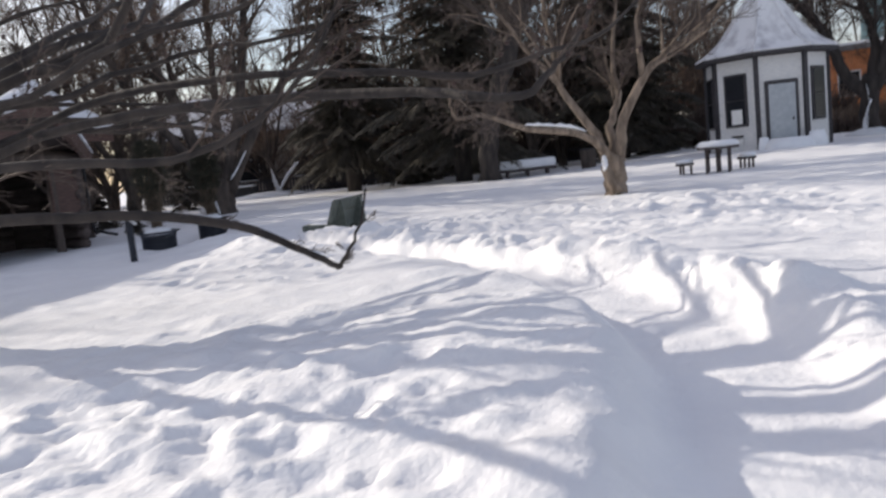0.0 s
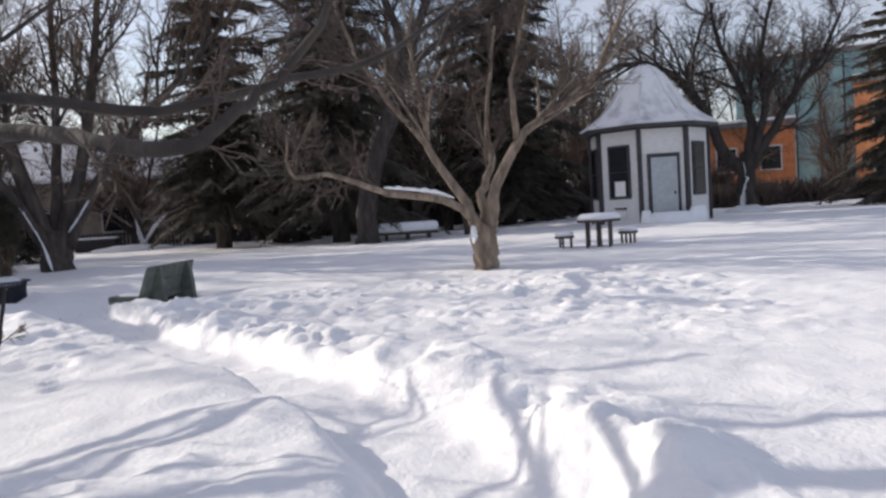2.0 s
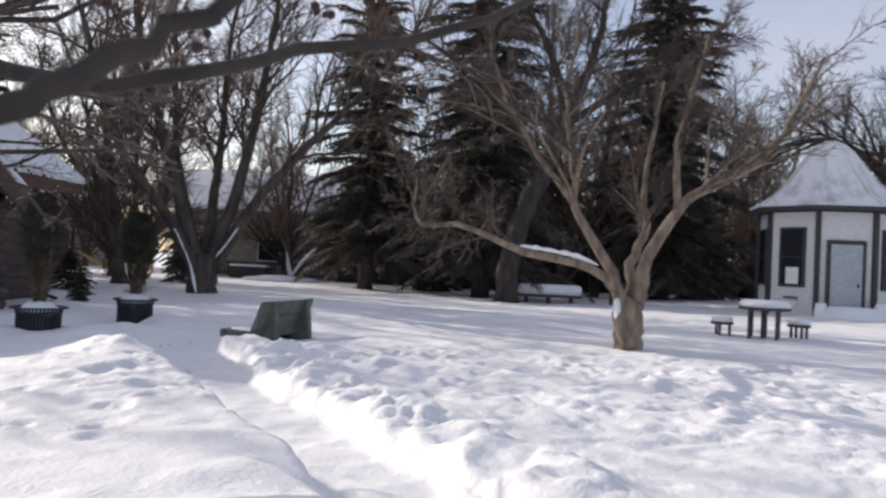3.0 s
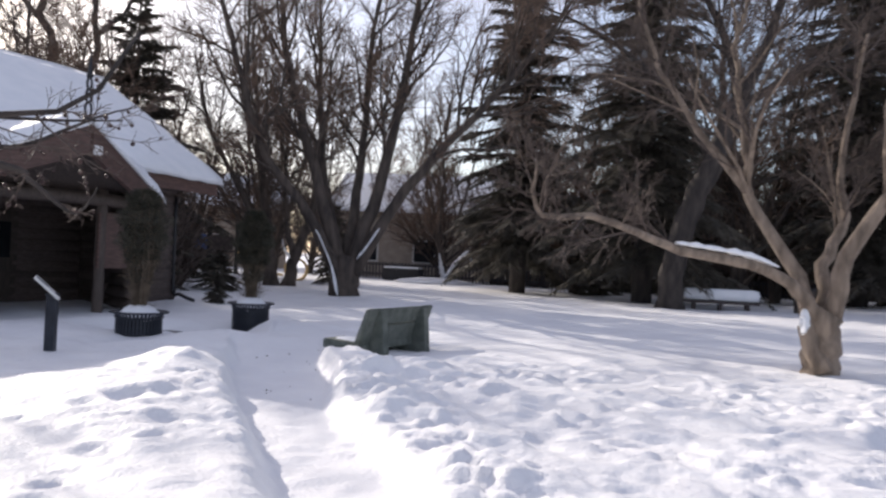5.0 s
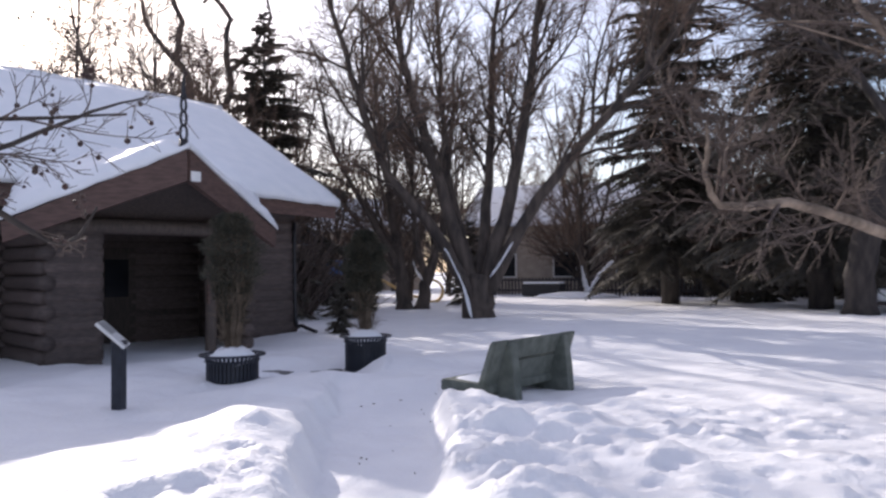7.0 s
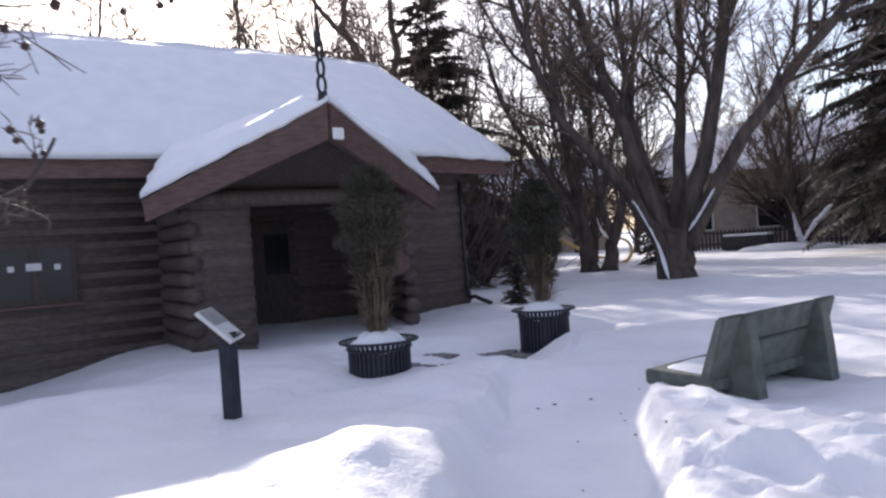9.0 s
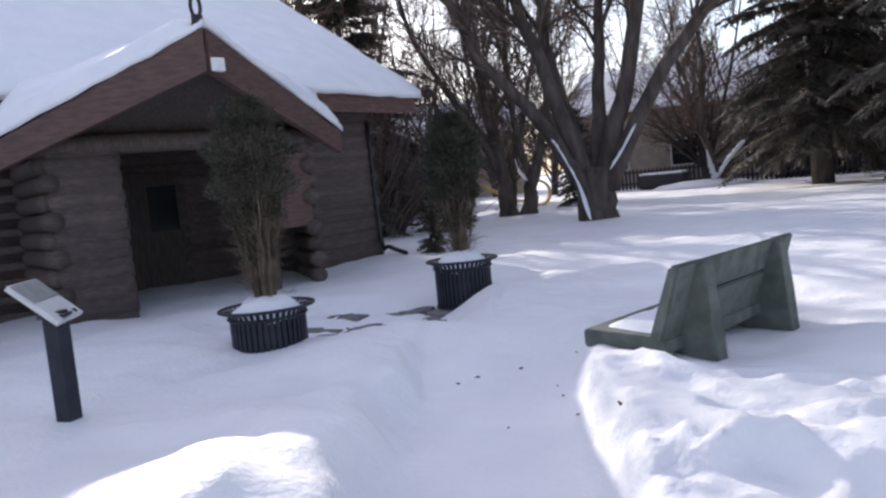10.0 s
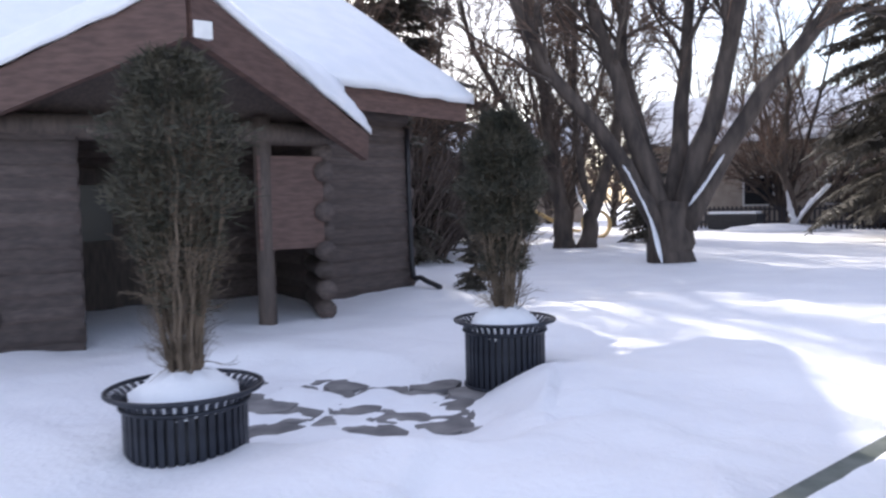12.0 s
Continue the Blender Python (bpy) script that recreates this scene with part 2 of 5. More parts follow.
def trail_distance(x, y):
    """Signed distance to the trodden path (right of the walk is positive) and how far along it, 0 to 1."""
    best, side, along = np.full(x.shape, 1e9), np.zeros(x.shape), np.zeros(x.shape)
    n = len(TRAIL_LINE) - 1
    for i in range(n):
        (ax, ay), (bx, by) = TRAIL_LINE[i], TRAIL_LINE[i + 1]
        dx, dy = bx - ax, by - ay
        t = np.clip(((x - ax) * dx + (y - ay) * dy) / (dx * dx + dy * dy), 0, 1)
        px, py = x - ax - t * dx, y - ay - t * dy
        d = np.hypot(px, py)
        s = np.sign(px * dy - py * dx)
        m = d < best
        best, side, along = np.where(m, d, best), np.where(m, s, side), np.where(m, (i + t) / n, along)
    return best, side, along


def bump_at(x, y, cx, cy, r, h):
    return h * np.exp(-(((x - cx) / r) ** 2 + ((y - cy) / r) ** 2))


HUT_U, HUT_N = Vector((0.27, 0.963, 0)), Vector((0.963, -0.27, 0))
_rng = random.Random(11)
PRINTS = []
for _k in range(90):       # boot prints in the open snow beyond the path
    PRINTS.append((_rng.uniform(-0.2, 6.5), _rng.uniform(9.5, 15.8), _rng.uniform(0.07, 0.16), _rng.uniform(0.012, 0.035)))
for _k in range(45):        # prints on the mound before the hut
    PRINTS.append((_rng.uniform(-3.2, -0.6), _rng.uniform(8.2, 12.2), _rng.uniform(0.07, 0.15), _rng.uniform(0.012, 0.035)))
for _k in range(60):        # prints near the start
    PRINTS.append((_rng.uniform(-1.8, 0.8), _rng.uniform(2.0, 4.2), _rng.uniform(0.07, 0.14), _rng.uniform(0.015, 0.045)))
for _k in range(45):        # prints on the bank by the bench
    PRINTS.append((_rng.uniform(-1.9, 0.9), _rng.uniform(12.6, 15.0), _rng.uniform(0.07, 0.14), _rng.uniform(0.015, 0.045)))


def ground_height(x, y):
    z = 0.20 + 0.045 * fbm(x / 3.1, y / 3.1, 3, 1) + 0.018 * fbm(x / 0.42, y / 0.42, 3, 5)
    far = sstep(25, 60, np.hypot(x, y))
    z = z * (1 - far) + 0.16 * far
    z = z + 0.2 * sstep(19, 29, y) * sstep(5, 12, x)
    # wind ripples and crust further out
    z = z + 0.015 * fbm(x / 1.7, y / 0.5, 2, 9) * sstep(9, 12, y)
    # trampled field
    wx, wy = x + 0.16 * fbm(x / 0.37, y / 0.37, 2, 131), y + 0.16 * fbm(x / 0.37, y / 0.37, 2, 141)
    field = np.exp(-(((x - 3.6) / 5.2) ** 2 + ((y - 12.4) / 4.2) ** 2) ** 2)
    z = z + 0.034 * field * fbm(wx / 0.30, wy / 0.22, 3, 21) + 0.02 * field * fbm(x / 0.8, y / 0.6, 2, 22)
    start = np.exp(-(((x + 0.4) / 2.6) ** 2 + ((y - 4.0) / 2.6) ** 2) ** 2)
    z = z + start * (0.036 * fbm(x / 0.42, y / 0.38, 4, 91) + 0.03 * np.abs(fbm(x / 0.9, y / 0.8, 2, 93)))
    # broken crust: small clods and pits where the snow was walked over
    clod = (np.abs(fbm(wx / 0.21, wy / 0.13, 3, 121)) - 0.35) * (0.6 + 0.6 * vnoise(x / 0.7, y / 0.6, 151))
    hutside = np.exp(-(((x + 1.7) / 1.7) ** 2 + ((y - 10.2) / 1.9) ** 2) ** 2)
    z = z + clod * (0.038 * field + 0.036 * start + 0.036 * hutside)
    z = z + 0.020 * np.exp(-(((x + 3.9) / 2.4) ** 2 + ((y - 15.6) / 2.6) ** 2) ** 2) * fbm(wx / 0.45, wy / 0.38, 3, 161)
    d, side, s = trail_distance(x, y)
    right = side > 0
    lump = 0.55 + 0.6 * fbm(x / 0.5, y / 0.45, 4, 31)
    edge = d - 0.40
    lump = lump + 0.35 * clod * sstep(1.6, 0.6, edge)
    z = z + np.where(right, 0.17 * np.exp(-((edge - 0.45) / 0.42) ** 2) * lump * sstep(0.30, 0.42, s) * (1 - 0.75 * sstep(0.76, 0.86, s)), 0)
    z = z + np.where(~right, 0.07 * np.exp(-((edge - 0.5) / 0.5) ** 2) * (0.7 + 0.5 * fbm(x / 0.6, y / 0.6, 2, 41)) * (1 + 0.9 * sstep(0.70, 0.80, s)), 0)
    # the mound inside the bend, the mound before the hut, the heap by the bench
    z = z + bump_at(x, y, 0.7, 4.4, 1.3, 0.13) + bump_at(x, y, -2.2, 10.6, 1.25, 0.17) + bump_at(x, y, -2.6, 12.4, 0.6, 0.06)
    z = z + bump_at(x, y, -0.9, 13.7, 0.7, 0.12) * lump + bump_at(x, y, -0.2, 13.2, 0.8, 0.10) * lump + bump_at(x, y, -1.75, 14.55, 0.35, 0.10) * lump
    z = z - bump_at(x, y, -1.6, 15.3, 0.7, 0.09) - bump_at(x, y, -1.5, 16.4, 0.8, 0.08)
    z = z + bump_at(x, y, -4.35, 17.45, 0.75, 0.07) + bump_at(x, y, -4.48, 17.10, 0.36, 0.05) + bump_at(x, y, -3.2, 18.6, 1.2, 0.07) - bump_at(x, y, -5.25, 16.95, 0.55, 0.30) - bump_at(x, y, -5.0, 14.25, 0.4, 0.06)
    for px, py, r, h in PRINTS:
        m = (np.abs(x - px) < 3 * r) & (np.abs(y - py) < 3 * r)
        if m.any():
            q = ((x[m] - px) ** 2 + (y[m] - py) ** 2) / (r * r)
            z[m] += -h * np.exp(-q * q) + 0.35 * h * np.exp(-(np.sqrt(q) - 1.5) ** 2 * 6)
    # scoured hollow along the hut
    hx, hy = x + 10.2, y - 13.0
    nn, uu = hx * HUT_N.x + hy * HUT_N.y, hx * HUT_U.x + hy * HUT_U.y
    z = z - 0.60 * sstep(3.0, 0.3, nn) * sstep(2.6, -0.8, uu)
    z = z - 0.10 * sstep(1.8, 0.2, nn) * sstep(0, 3, uu)
    # trodden trench, wide before the bench
    floor_z = 0.0 + 0.012 * fbm(x / 0.5, y / 0.5, 2, 51) + 0.012 * fbm(x / 0.16, y / 0.16, 2, 52) + 0.05 * sstep(0.82, 1.0, s)
    width = 0.33 + 0.28 * sstep(0.74, 0.84, s) * (side > 0) + 0.03 * fbm(x / 0.4, y / 0.4, 2, 61)
    soft = 0.24 + 0.08 * fbm(x / 0.5, y / 0.5, 2, 71) + np.where(~right, 0.30 * sstep(0.5, 0.25, s), 0.30 * sstep(0.58, 0.36, s))
    t = np.maximum(sstep(0, 1, (d - width) / soft), sstep(0.90, 0.995, s))
    z = floor_z * (1 - t) + z * t
    # swept flagstones between the planters
    pv = ((x + 5.75) / 1.55) ** 2 + ((y - 15.95) / 0.92) ** 2
    patch = 0.043 + 0.055 * fbm(x / 0.33, y / 0.33, 3, 81)
    k = sstep(1.9, 0.6, pv)
    z = z * (1 - k) + (patch - 0.012) * k
    return z


def axis(lo, hi, fine0, fine1, step, grow):
    mid = list(np.arange(fine0, fine1, step))
    a, s = [], step
    v = fine0
    while v > lo:
        s = min(s * grow, 60)
        v -= s
        a.append(v)
    b, s, v = [], step, mid[-1]
    while v < hi:
        s = min(s * grow, 60)
        v += s
        b.append(v)
    return np.array(a[::-1] + mid + b)


gx = axis(-600, 600, -6.6, 6.4, 0.042, 1.06)
gy = axis(-300, 900, 1.2, 17.8, 0.042, 1.06)
GX, GY = np.meshgrid(gx, gy)
GZ = ground_height(GX.copy(), GY.copy())
nx, ny = len(gx), len(gy)
me = bpy.data.meshes.new("ground")
me.vertices.add(nx * ny)
me.vertices.foreach_set("co", np.stack([GX, GY, GZ], -1).astype(np.float32).ravel())
idx = np.arange(nx * ny).reshape(ny, nx)
quads = np.stack([idx[:-1, :-1], idx[:-1, 1:], idx[1:, 1:], idx[1:, :-1]], -1).reshape(-1, 4)
me.loops.add(quads.size)
me.loops.foreach_set("vertex_index", quads.ravel().astype(np.int32))
me.polygons.add(len(quads))
me.polygons.foreach_set("loop_start", np.arange(0, quads.size, 4, dtype=np.int32))
me.polygons.foreach_set("use_smooth", [True] * len(quads))
me.update(calc_edges=True)
me.materials.append(SNOW)
tagged(new("ground", me), "deep white snow with a trodden path and boot prints", "snow ground", "", "structure")


def gz_at(x, y):
    return float(ground_height(np.array([[float(x)]]), np.array([[float(y)]]))[0, 0])


# ---- log hut ----
J, JR, R = Vector((-11.15, 15.65, 3.24)), Vector((-9.52, 19.65, 3.24)), Vector((-9.50, 22.64, 3.24))
L0 = J - HUT_U * 12.0
APEX, TIP_L, TIP_R = Vector((-7.95, 16.45, 3.64)), Vector((-10.19, 14.74, 2.46)), Vector((-8.74, 19.46, 2.46))
BACK = APEX - HUT_N * 3.9 + Vector((0, 0, 0.15))
RIDGE = [Vector((-18.0, 5.2, 6.05)), Vector((-15.0, 16.6, 6.05)), Vector((-14.1, 20.3, 6.05)), Vector((-13.7, 23.0, 6.05))]
EAVE = [L0, J, JR, R]
REAR = [r * 2 - e for r, e in zip(RIDGE, EAVE)]
for p in REAR:
    p.z = 3.24

hut = thing("log_hut", pose(0, 0, 0), "dark log hut with snow-covered roof and pointed porch gable", "hut")


def sheet(rows, low, high, name, material, parent, label="", noise_amp=0.0, cuts=1, seed=0, smooth=False, lip=0.0):
    """A thick sheet over rows of points; low and high lift its underside and top; lip draws the top edge in."""
    def refine(line, n):
        out = []
        for a, b in zip(line, line[1:]):
            out += [a.lerp(b, i / n) for i in range(n)]
        return out + [line[-1]]
    lines = [refine(r, cuts) for r in rows]
    cols = list(zip(*lines))
    cols = [refine(list(c), cuts) for c in cols]
    nu, nv = len(cols), len(cols[0])
    mid = sum((p for c in cols for p in c), Vector()) / (nu * nv)
    V, F = [], []
    for layer in (0, 1):
        for i, c in enumerate(cols):
            for j, p in enumerate(c):
                h = high if layer else low
                q = p.copy()
                if noise_amp and (i in (0, nu - 1) or j in (0, nv - 1)):
                    o = p - mid
                    o.z = 0
                    q = q + o.normalized() * (0.03 + 0.07 * noise.noise(p * 2.3) + 0.05 * noise.noise(p * 6.1))
                    q.z += 0.04 * noise.noise(p * 3.1 + Vector((7, 0, 0)))
                if layer and noise_amp:
                    h += noise_amp * noise.noise(p * 0.9 + Vector((seed, 0, 0))) + noise_amp * 0.4 * noise.noise(p * 3 + Vector((seed, 5, 0)))
                if layer and lip and (i in (0, nu - 1) or j in (0, nv - 1)):
                    h = low + (h - low) * lip
                V.append((q.x, q.y, q.z + h))
    m = nu * nv
    for i in range(nu - 1):
        for j in range(nv - 1):
            a, b, c, d = i * nv + j, (i + 1) * nv + j, (i + 1) * nv + j + 1, i * nv + j + 1
            F.append((a, b, c, d))
            F.append((m + d, m + c, m + b, m + a))
    def rim(k, l):
        F.append((k, l, m + l, m + k))
    for i in range(nu - 1):
        rim((i + 1) * nv, i * nv)
        rim(i * nv + nv - 1, (i + 1) * nv + nv - 1)
    for j in range(nv - 1):
        rim(j, j + 1)
        rim((nu - 1) * nv + j + 1, (nu - 1) * nv + j)
    return from_lists(name, V, F, material, parent, label, smooth)


front_roof = sheet([EAVE, RIDGE], -0.34, 0.0, "roof", FASCIA, hut, "dark brown boarded eaves")
rear_roof = sheet([RIDGE, REAR], -0.34, 0.0, "roof", FASCIA, hut)
snow_eave = [p + Vector((0.10, -0.02, -0.06)) for p in EAVE]
snow_eave[3] = snow_eave[3] + Vector((0, 0.08, 0))
sheet([snow_eave, RIDGE], 0.012, 0.30, "roof_snow", SNOW_CAP, hut, "thick smooth blanket of snow", 0.07, 9, 3, True, 0.55)
sheet([RIDGE, REAR], 0.012, 0.30, "roof_snow", SNOW_CAP, hut, "", 0.07, 5, 4, True, 0.7)
# porch gable planes and their snow
for tip, join, tag in ((TIP_L, J + Vector((0.05, 0, 0.05)), 1), (TIP_R, JR + Vector((0.02, 0, 0.05)), 2)):
    sheet([[APEX, BACK], [tip, join]], -0.16, 0.02, "porch_roof", FASCIA, hut)
    out = (tip - APEX).normalized() * 0.10
    fwd = HUT_N * 0.10
    sheet([[APEX + fwd, BACK], [tip + out + fwd * 0.6, join]], 0.03, 0.26, "porch_snow", SNOW_CAP, hut, "curling drift of snow over the gable", 0.08, 12, 5 + tag, True, 0.35)
    # wide rake board
    d = tip - APEX
    along = d.normalized()
    down = Vector((0, 0, -1))
    side = d.cross(down).normalized() * 0.05
    q = [APEX + Vector((0, 0, 0.0)), tip + along * 0.06, tip + along * 0.02 + down * 0.34, APEX + down * 0.52]
    V = [p - side for p in q] + [p + side for p in q]
    from_lists("rake_board", V, [(0, 1, 2, 3), (7, 6, 5, 4), (0, 4, 5, 1), (1, 5, 6, 2), (2, 6, 7, 3), (3, 7, 4, 0)], FASCIA, hut, "wide reddish-brown rake board")
# boarded gable behind the rake boards
q = [p - HUT_N * 0.30 for p in (TIP_L + Vector((0, 0, -0.02)), TIP_R + Vector((0, 0, -0.02)), APEX + Vector((0, 0, -0.17)))]
V = q + [p - HUT_N * 0.06 for p in q]
from_lists("gable_board", V, [(0, 1, 2), (5, 4, 3), (0, 3, 4, 1), (1, 4, 5, 2), (2, 5, 3, 0)], LOG_DARK, hut, "dark boarding under the porch gable")
# ridge finials: a chain of open oval links under a slender spike
def finial(at, h, parent):
    at = Vector(at)
    t = Tubes()
    t.add([at + Vector((0, 0, -0.4)), at + Vector((0, 0, 0.06 * h))], [0.085, 0.075], 10)
    z = 0.04 * h
    for tall, half in ((0.22, 0.062), (0.21, 0.052), (0.19, 0.044)):
        c = at + Vector((0, 0, z + tall * h / 2))
        ring = [c + HUT_U * half * math.cos(a) + Vector((0, 0, tall * h * 0.5 * math.sin(a))) for a in (2 * math.pi * k / 16 for k in range(17))]
        t.add(ring, [0.024] * 17, 6, False)
        z += tall * h * 0.93
    prof = [(0.020, 0.0), (0.060, 0.015), (0.062, 0.05), (0.034, 0.09), (0.040, 0.13), (0.026, 0.24), (0.012, 0.38), (0.003, 0.46)]
    t.add([at + Vector((0, 0, z + q_ * h)) for _, q_ in prof], [r_ for r_, _ in prof], 8)
    return t.link("finial", BLACK, parent, "carved dark finial of open links and a spike")


finial((APEX.x - 0.12, APEX.y + 0.02, APEX.z + 0.12), 1.22, hut)
finial((-16.6, 20.6, 5.2), 1.5, hut)
part("porch_lamp", box_bm(0.20, 0.10, 0.17, (0, 0, 0), 0.015, pose(APEX.x + 0.02, APEX.y + 0.12, APEX.z - 0.52, 0, 0, math.degrees(math.atan2(HUT_U.y, HUT_U.x)))), WHITE, hut, "small white box lamp")


def log_between(a, b, r, parent, material=LOG, sides=10, over=0.0):
    a, b = Vector(a), Vector(b)
    d = (b - a).normalized()
    t = Tubes()
    n = 5
    rg = random.Random(int(a.z * 1000 + a.x * 77))
    pts = [a - d * over + (b + d * over - a + d * over) * i / n for i in range(n + 1)]
    pts = [p + Vector((0, 0, rg.uniform(-0.006, 0.006))) for p in pts]
    t.add(pts, [r * rg.uniform(0.94, 1.04) for _ in pts], sides)
    return t.link("log", material, parent)


WALL = [L0 - HUT_N * 0.85, J - HUT_N * 0.85, J - HUT_N * 2.1, JR - HUT_N * 2.1, JR - HUT_N * 0.85, Vector((-10.35, 21.95, 0)), Vector((-17.2, 23.2, 0))]
for a, b in zip(WALL, WALL[1:]):
    for k in range(15):
        z = -0.52 + 0.25 * k
        if z > 2.98:
            break
        log_between((a.x, a.y, z), (b.x, b.y, z), 0.135, hut, LOG, 10, 0.12 if k % 2 else 0.02)
for a, b in zip(WALL, WALL[1:]):     # added backing that closes the log joints, so less shade shows there
    d = Vector((b.x - a.x, b.y - a.y, 0))
    bm = box_bm(d.length, 0.205, 3.5, (d.length / 2, 0, 0), 0, pose(a.x, a.y, -0.6, 0, 0, math.degrees(math.atan2(d.y, d.x))))
    part("chinking", bm, LOG, hut)
for a, b in ((WALL[-1], REAR[0] + Vector((1, 0, 0))), (REAR[0] + Vector((1, 0, 0)), WALL[0])):
    d = b - a
    bm = box_bm(d.length, 0.2, 3.6, (d.length / 2, 0, 0), 0, pose(a.x, a.y, -0.6, 0, 0, math.degrees(math.atan2(d.y, d.x))))
    part("rear_wall", bm, LOG, hut)
# side gable infill under the roof end
V = [(-10.35, 21.95, 3.05), (-17.2, 23.2, 3.05), (-13.7, 22.6, 5.65), (-10.38, 21.77, 3.05), (-17.23, 23.02, 3.05), (-13.73, 22.42, 5.65)]
from_lists("gable_infill", V, [(0, 1, 2), (5, 4, 3), (0, 3, 4, 1), (1, 4, 5, 2), (2, 5, 3, 0)], LOG, hut)
# porch: side stub walls, posts, door
PL, PR = TIP_L.lerp(TIP_R, 0.12), TIP_L.lerp(TIP_R, 0.88)
for p, back in ((PL, WALL[1]), (PR, WALL[4])):
    for k in range(12):
        z = -0.3 + 0.25 * k
        if z < 2.35:
            e = Vector((p.x, p.y, 0)).lerp(Vector((back.x, back.y, 0)), 0.98)
            log_between((p.x, p.y, z), (e.x, e.y, z), 0.13, hut, LOG, 10, 0.14 if k % 2 else 0.04)
p = TIP_L.lerp(TIP_R, 0.30)
for k in range(11):      # log panel closing the porch beside its opening
    z = -0.3 + 0.25 * k
    log_between((PL.x, PL.y, z), (p.x, p.y, z), 0.13, hut, LOG, 10, 0.02)
# same added backing behind the panel's logs
d = Vector((p.x - PL.x, p.y - PL.y, 0))
part("chinking", box_bm(d.length, 0.20, 2.8, (d.length / 2, 0, 0), 0, pose(PL.x, PL.y, -0.4, 0, 0, math.degrees(math.atan2(d.y, d.x)))), LOG, hut)
for f in (0.72,):
    p = TIP_L.lerp(TIP_R, f)
    log_between((p.x, p.y, -0.3), (p.x, p.y, 2.62), 0.11, hut, LOG_DARK)
log_between((PL.x, PL.y, 2.42), (PR.x, PR.y, 2.42), 0.14, hut, LOG_DARK, 10, 0.2)
ang = math.degrees(math.atan2(HUT_U.y, HUT_U.x))
dp = WALL[2].lerp(WALL[3], 0.45) + HUT_N * 0.17
door = part("door", box_bm(1.7, 0.08, 2.15, (0, 0, 0), 0.01, pose(dp.x, dp.y, 0.0, 0, 0, ang)), LOG_DARK, hut, "dark double door")
for s in (-0.42, 0.42):
    c = dp + HUT_U * s + HUT_N * 0.06
    part("door_pane", box_bm(0.5, 0.02, 0.8, (0, 0, 0), 0, pose(c.x, c.y, 1.1, 0, 0, ang)), PANE, door)
# notice board on the porch wall
np_ = Vector((PR.x, PR.y, 0)).lerp(Vector((WALL[4].x, WALL[4].y, 0)), -0.02) - HUT_U * 0.45
part("notice_board", box_bm(0.86, 0.07, 1.15, (0, 0, 0), 0.012, pose(np_.x, np_.y, 1.0, 0, 0, ang)), FASCIA, hut, "reddish-brown notice board")
# windows in the long wall
for f in (0.83,):
    p = WALL[0].lerp(WALL[1], f) + HUT_N * 0.15
    w = part("window_frame", box_bm(1.25, 0.06, 1.0, (0, 0, 0), 0.01, pose(p.x, p.y, 0.95, 0, 0, ang)), LOG_DARK, hut)
    for s in (-0.3, 0.3):
        c = p + HUT_U * s + HUT_N * 0.04
        part("pane", box_bm(0.5, 0.02, 0.82, (0, 0, 0), 0, pose(c.x, c.y, 1.04, 0, 0, ang)), PANE, w)
    # small pale rectangles just in front of the panes
    for s, w_, h_ in ((-0.32, 0.09, 0.09), (0.0, 0.22, 0.12), (0.34, 0.09, 0.09)):
        c = p + HUT_U * s + HUT_N * 0.065
        part("pale_patch", box_bm(w_, 0.02, h_, (0, 0, 0), 0.004, pose(c.x, c.y, 1.5, 0, 0, ang)), PAPER, w, "small pale patch at the window")
    part("sill", box_bm(1.4, 0.16, 0.05, (0, 0, 0), 0.01, pose(p.x + HUT_N.x * 0.05, p.y + HUT_N.y * 0.05, 0.9, 0, 0, ang)), FASCIA, w)
# downpipe lying at the corner
t = Tubes()
t.add(smooth_line([(-10.2, 21.9, 2.8), (-10.2, 21.95, 0.5), (-9.95, 21.9, 0.30), (-9.45, 21.8, 0.17)], 4), [0.045] * 13, 8)
t.link("downpipe", BLACK, hut, "black downpipe reaching out over the snow")

# ---- octagonal booth ----
S8 = 1.70
AP = S8 * 1.2071
RV = S8 / (2 * math.sin(math.pi / 8))
booth = thing("octagonal_booth", pose(13.03, 31.04, 0.2), "small white eight-sided booth with dark trim and snowy bell roof", "booth")
face_n = math.atan2(-0.994, -0.106)


def face_pose(k, out=0.0, z=0.0, along=0.0):
    a = face_n + k * math.pi / 4
    n = Vector((math.cos(a), math.sin(a), 0))
    u = Vector((-n.y, n.x, 0))
    p = n * (AP + out) + u * along
    return pose(p.x, p.y, z, 0, 0, math.degrees(math.atan2(u.y, u.x)))


for k in range(8):
    for i in range(20):     # lap boards
        z = 0.0 + i * 0.19
        bm = prism_bm([(0.018, z), (-0.03, z), (-0.03, z + 0.2), (0.0, z + 0.2)], S8 + 0.02)
        b = part("board", bm, CLAP, booth)
        b.matrix_local = face_pose(k) @ pose(0, 0, 0, 0, 0, -90)
    a = face_n + (k + 0.5) * math.pi / 4
    part("corner_post", box_bm(0.17, 0.17, 3.82, (0, 0, 0), 0.01, pose((RV + 0.01) * math.cos(a), (RV + 0.01) * math.sin(a), 0, 0, 0, math.degrees(a))), TRIM, booth)
    fr = part("frieze", box_bm(S8 + 0.2, 0.06, 0.2, (0, 0, 0), 0.005), TRIM, booth)
    fr.matrix_local = face_pose(k, 0.05, 3.62)
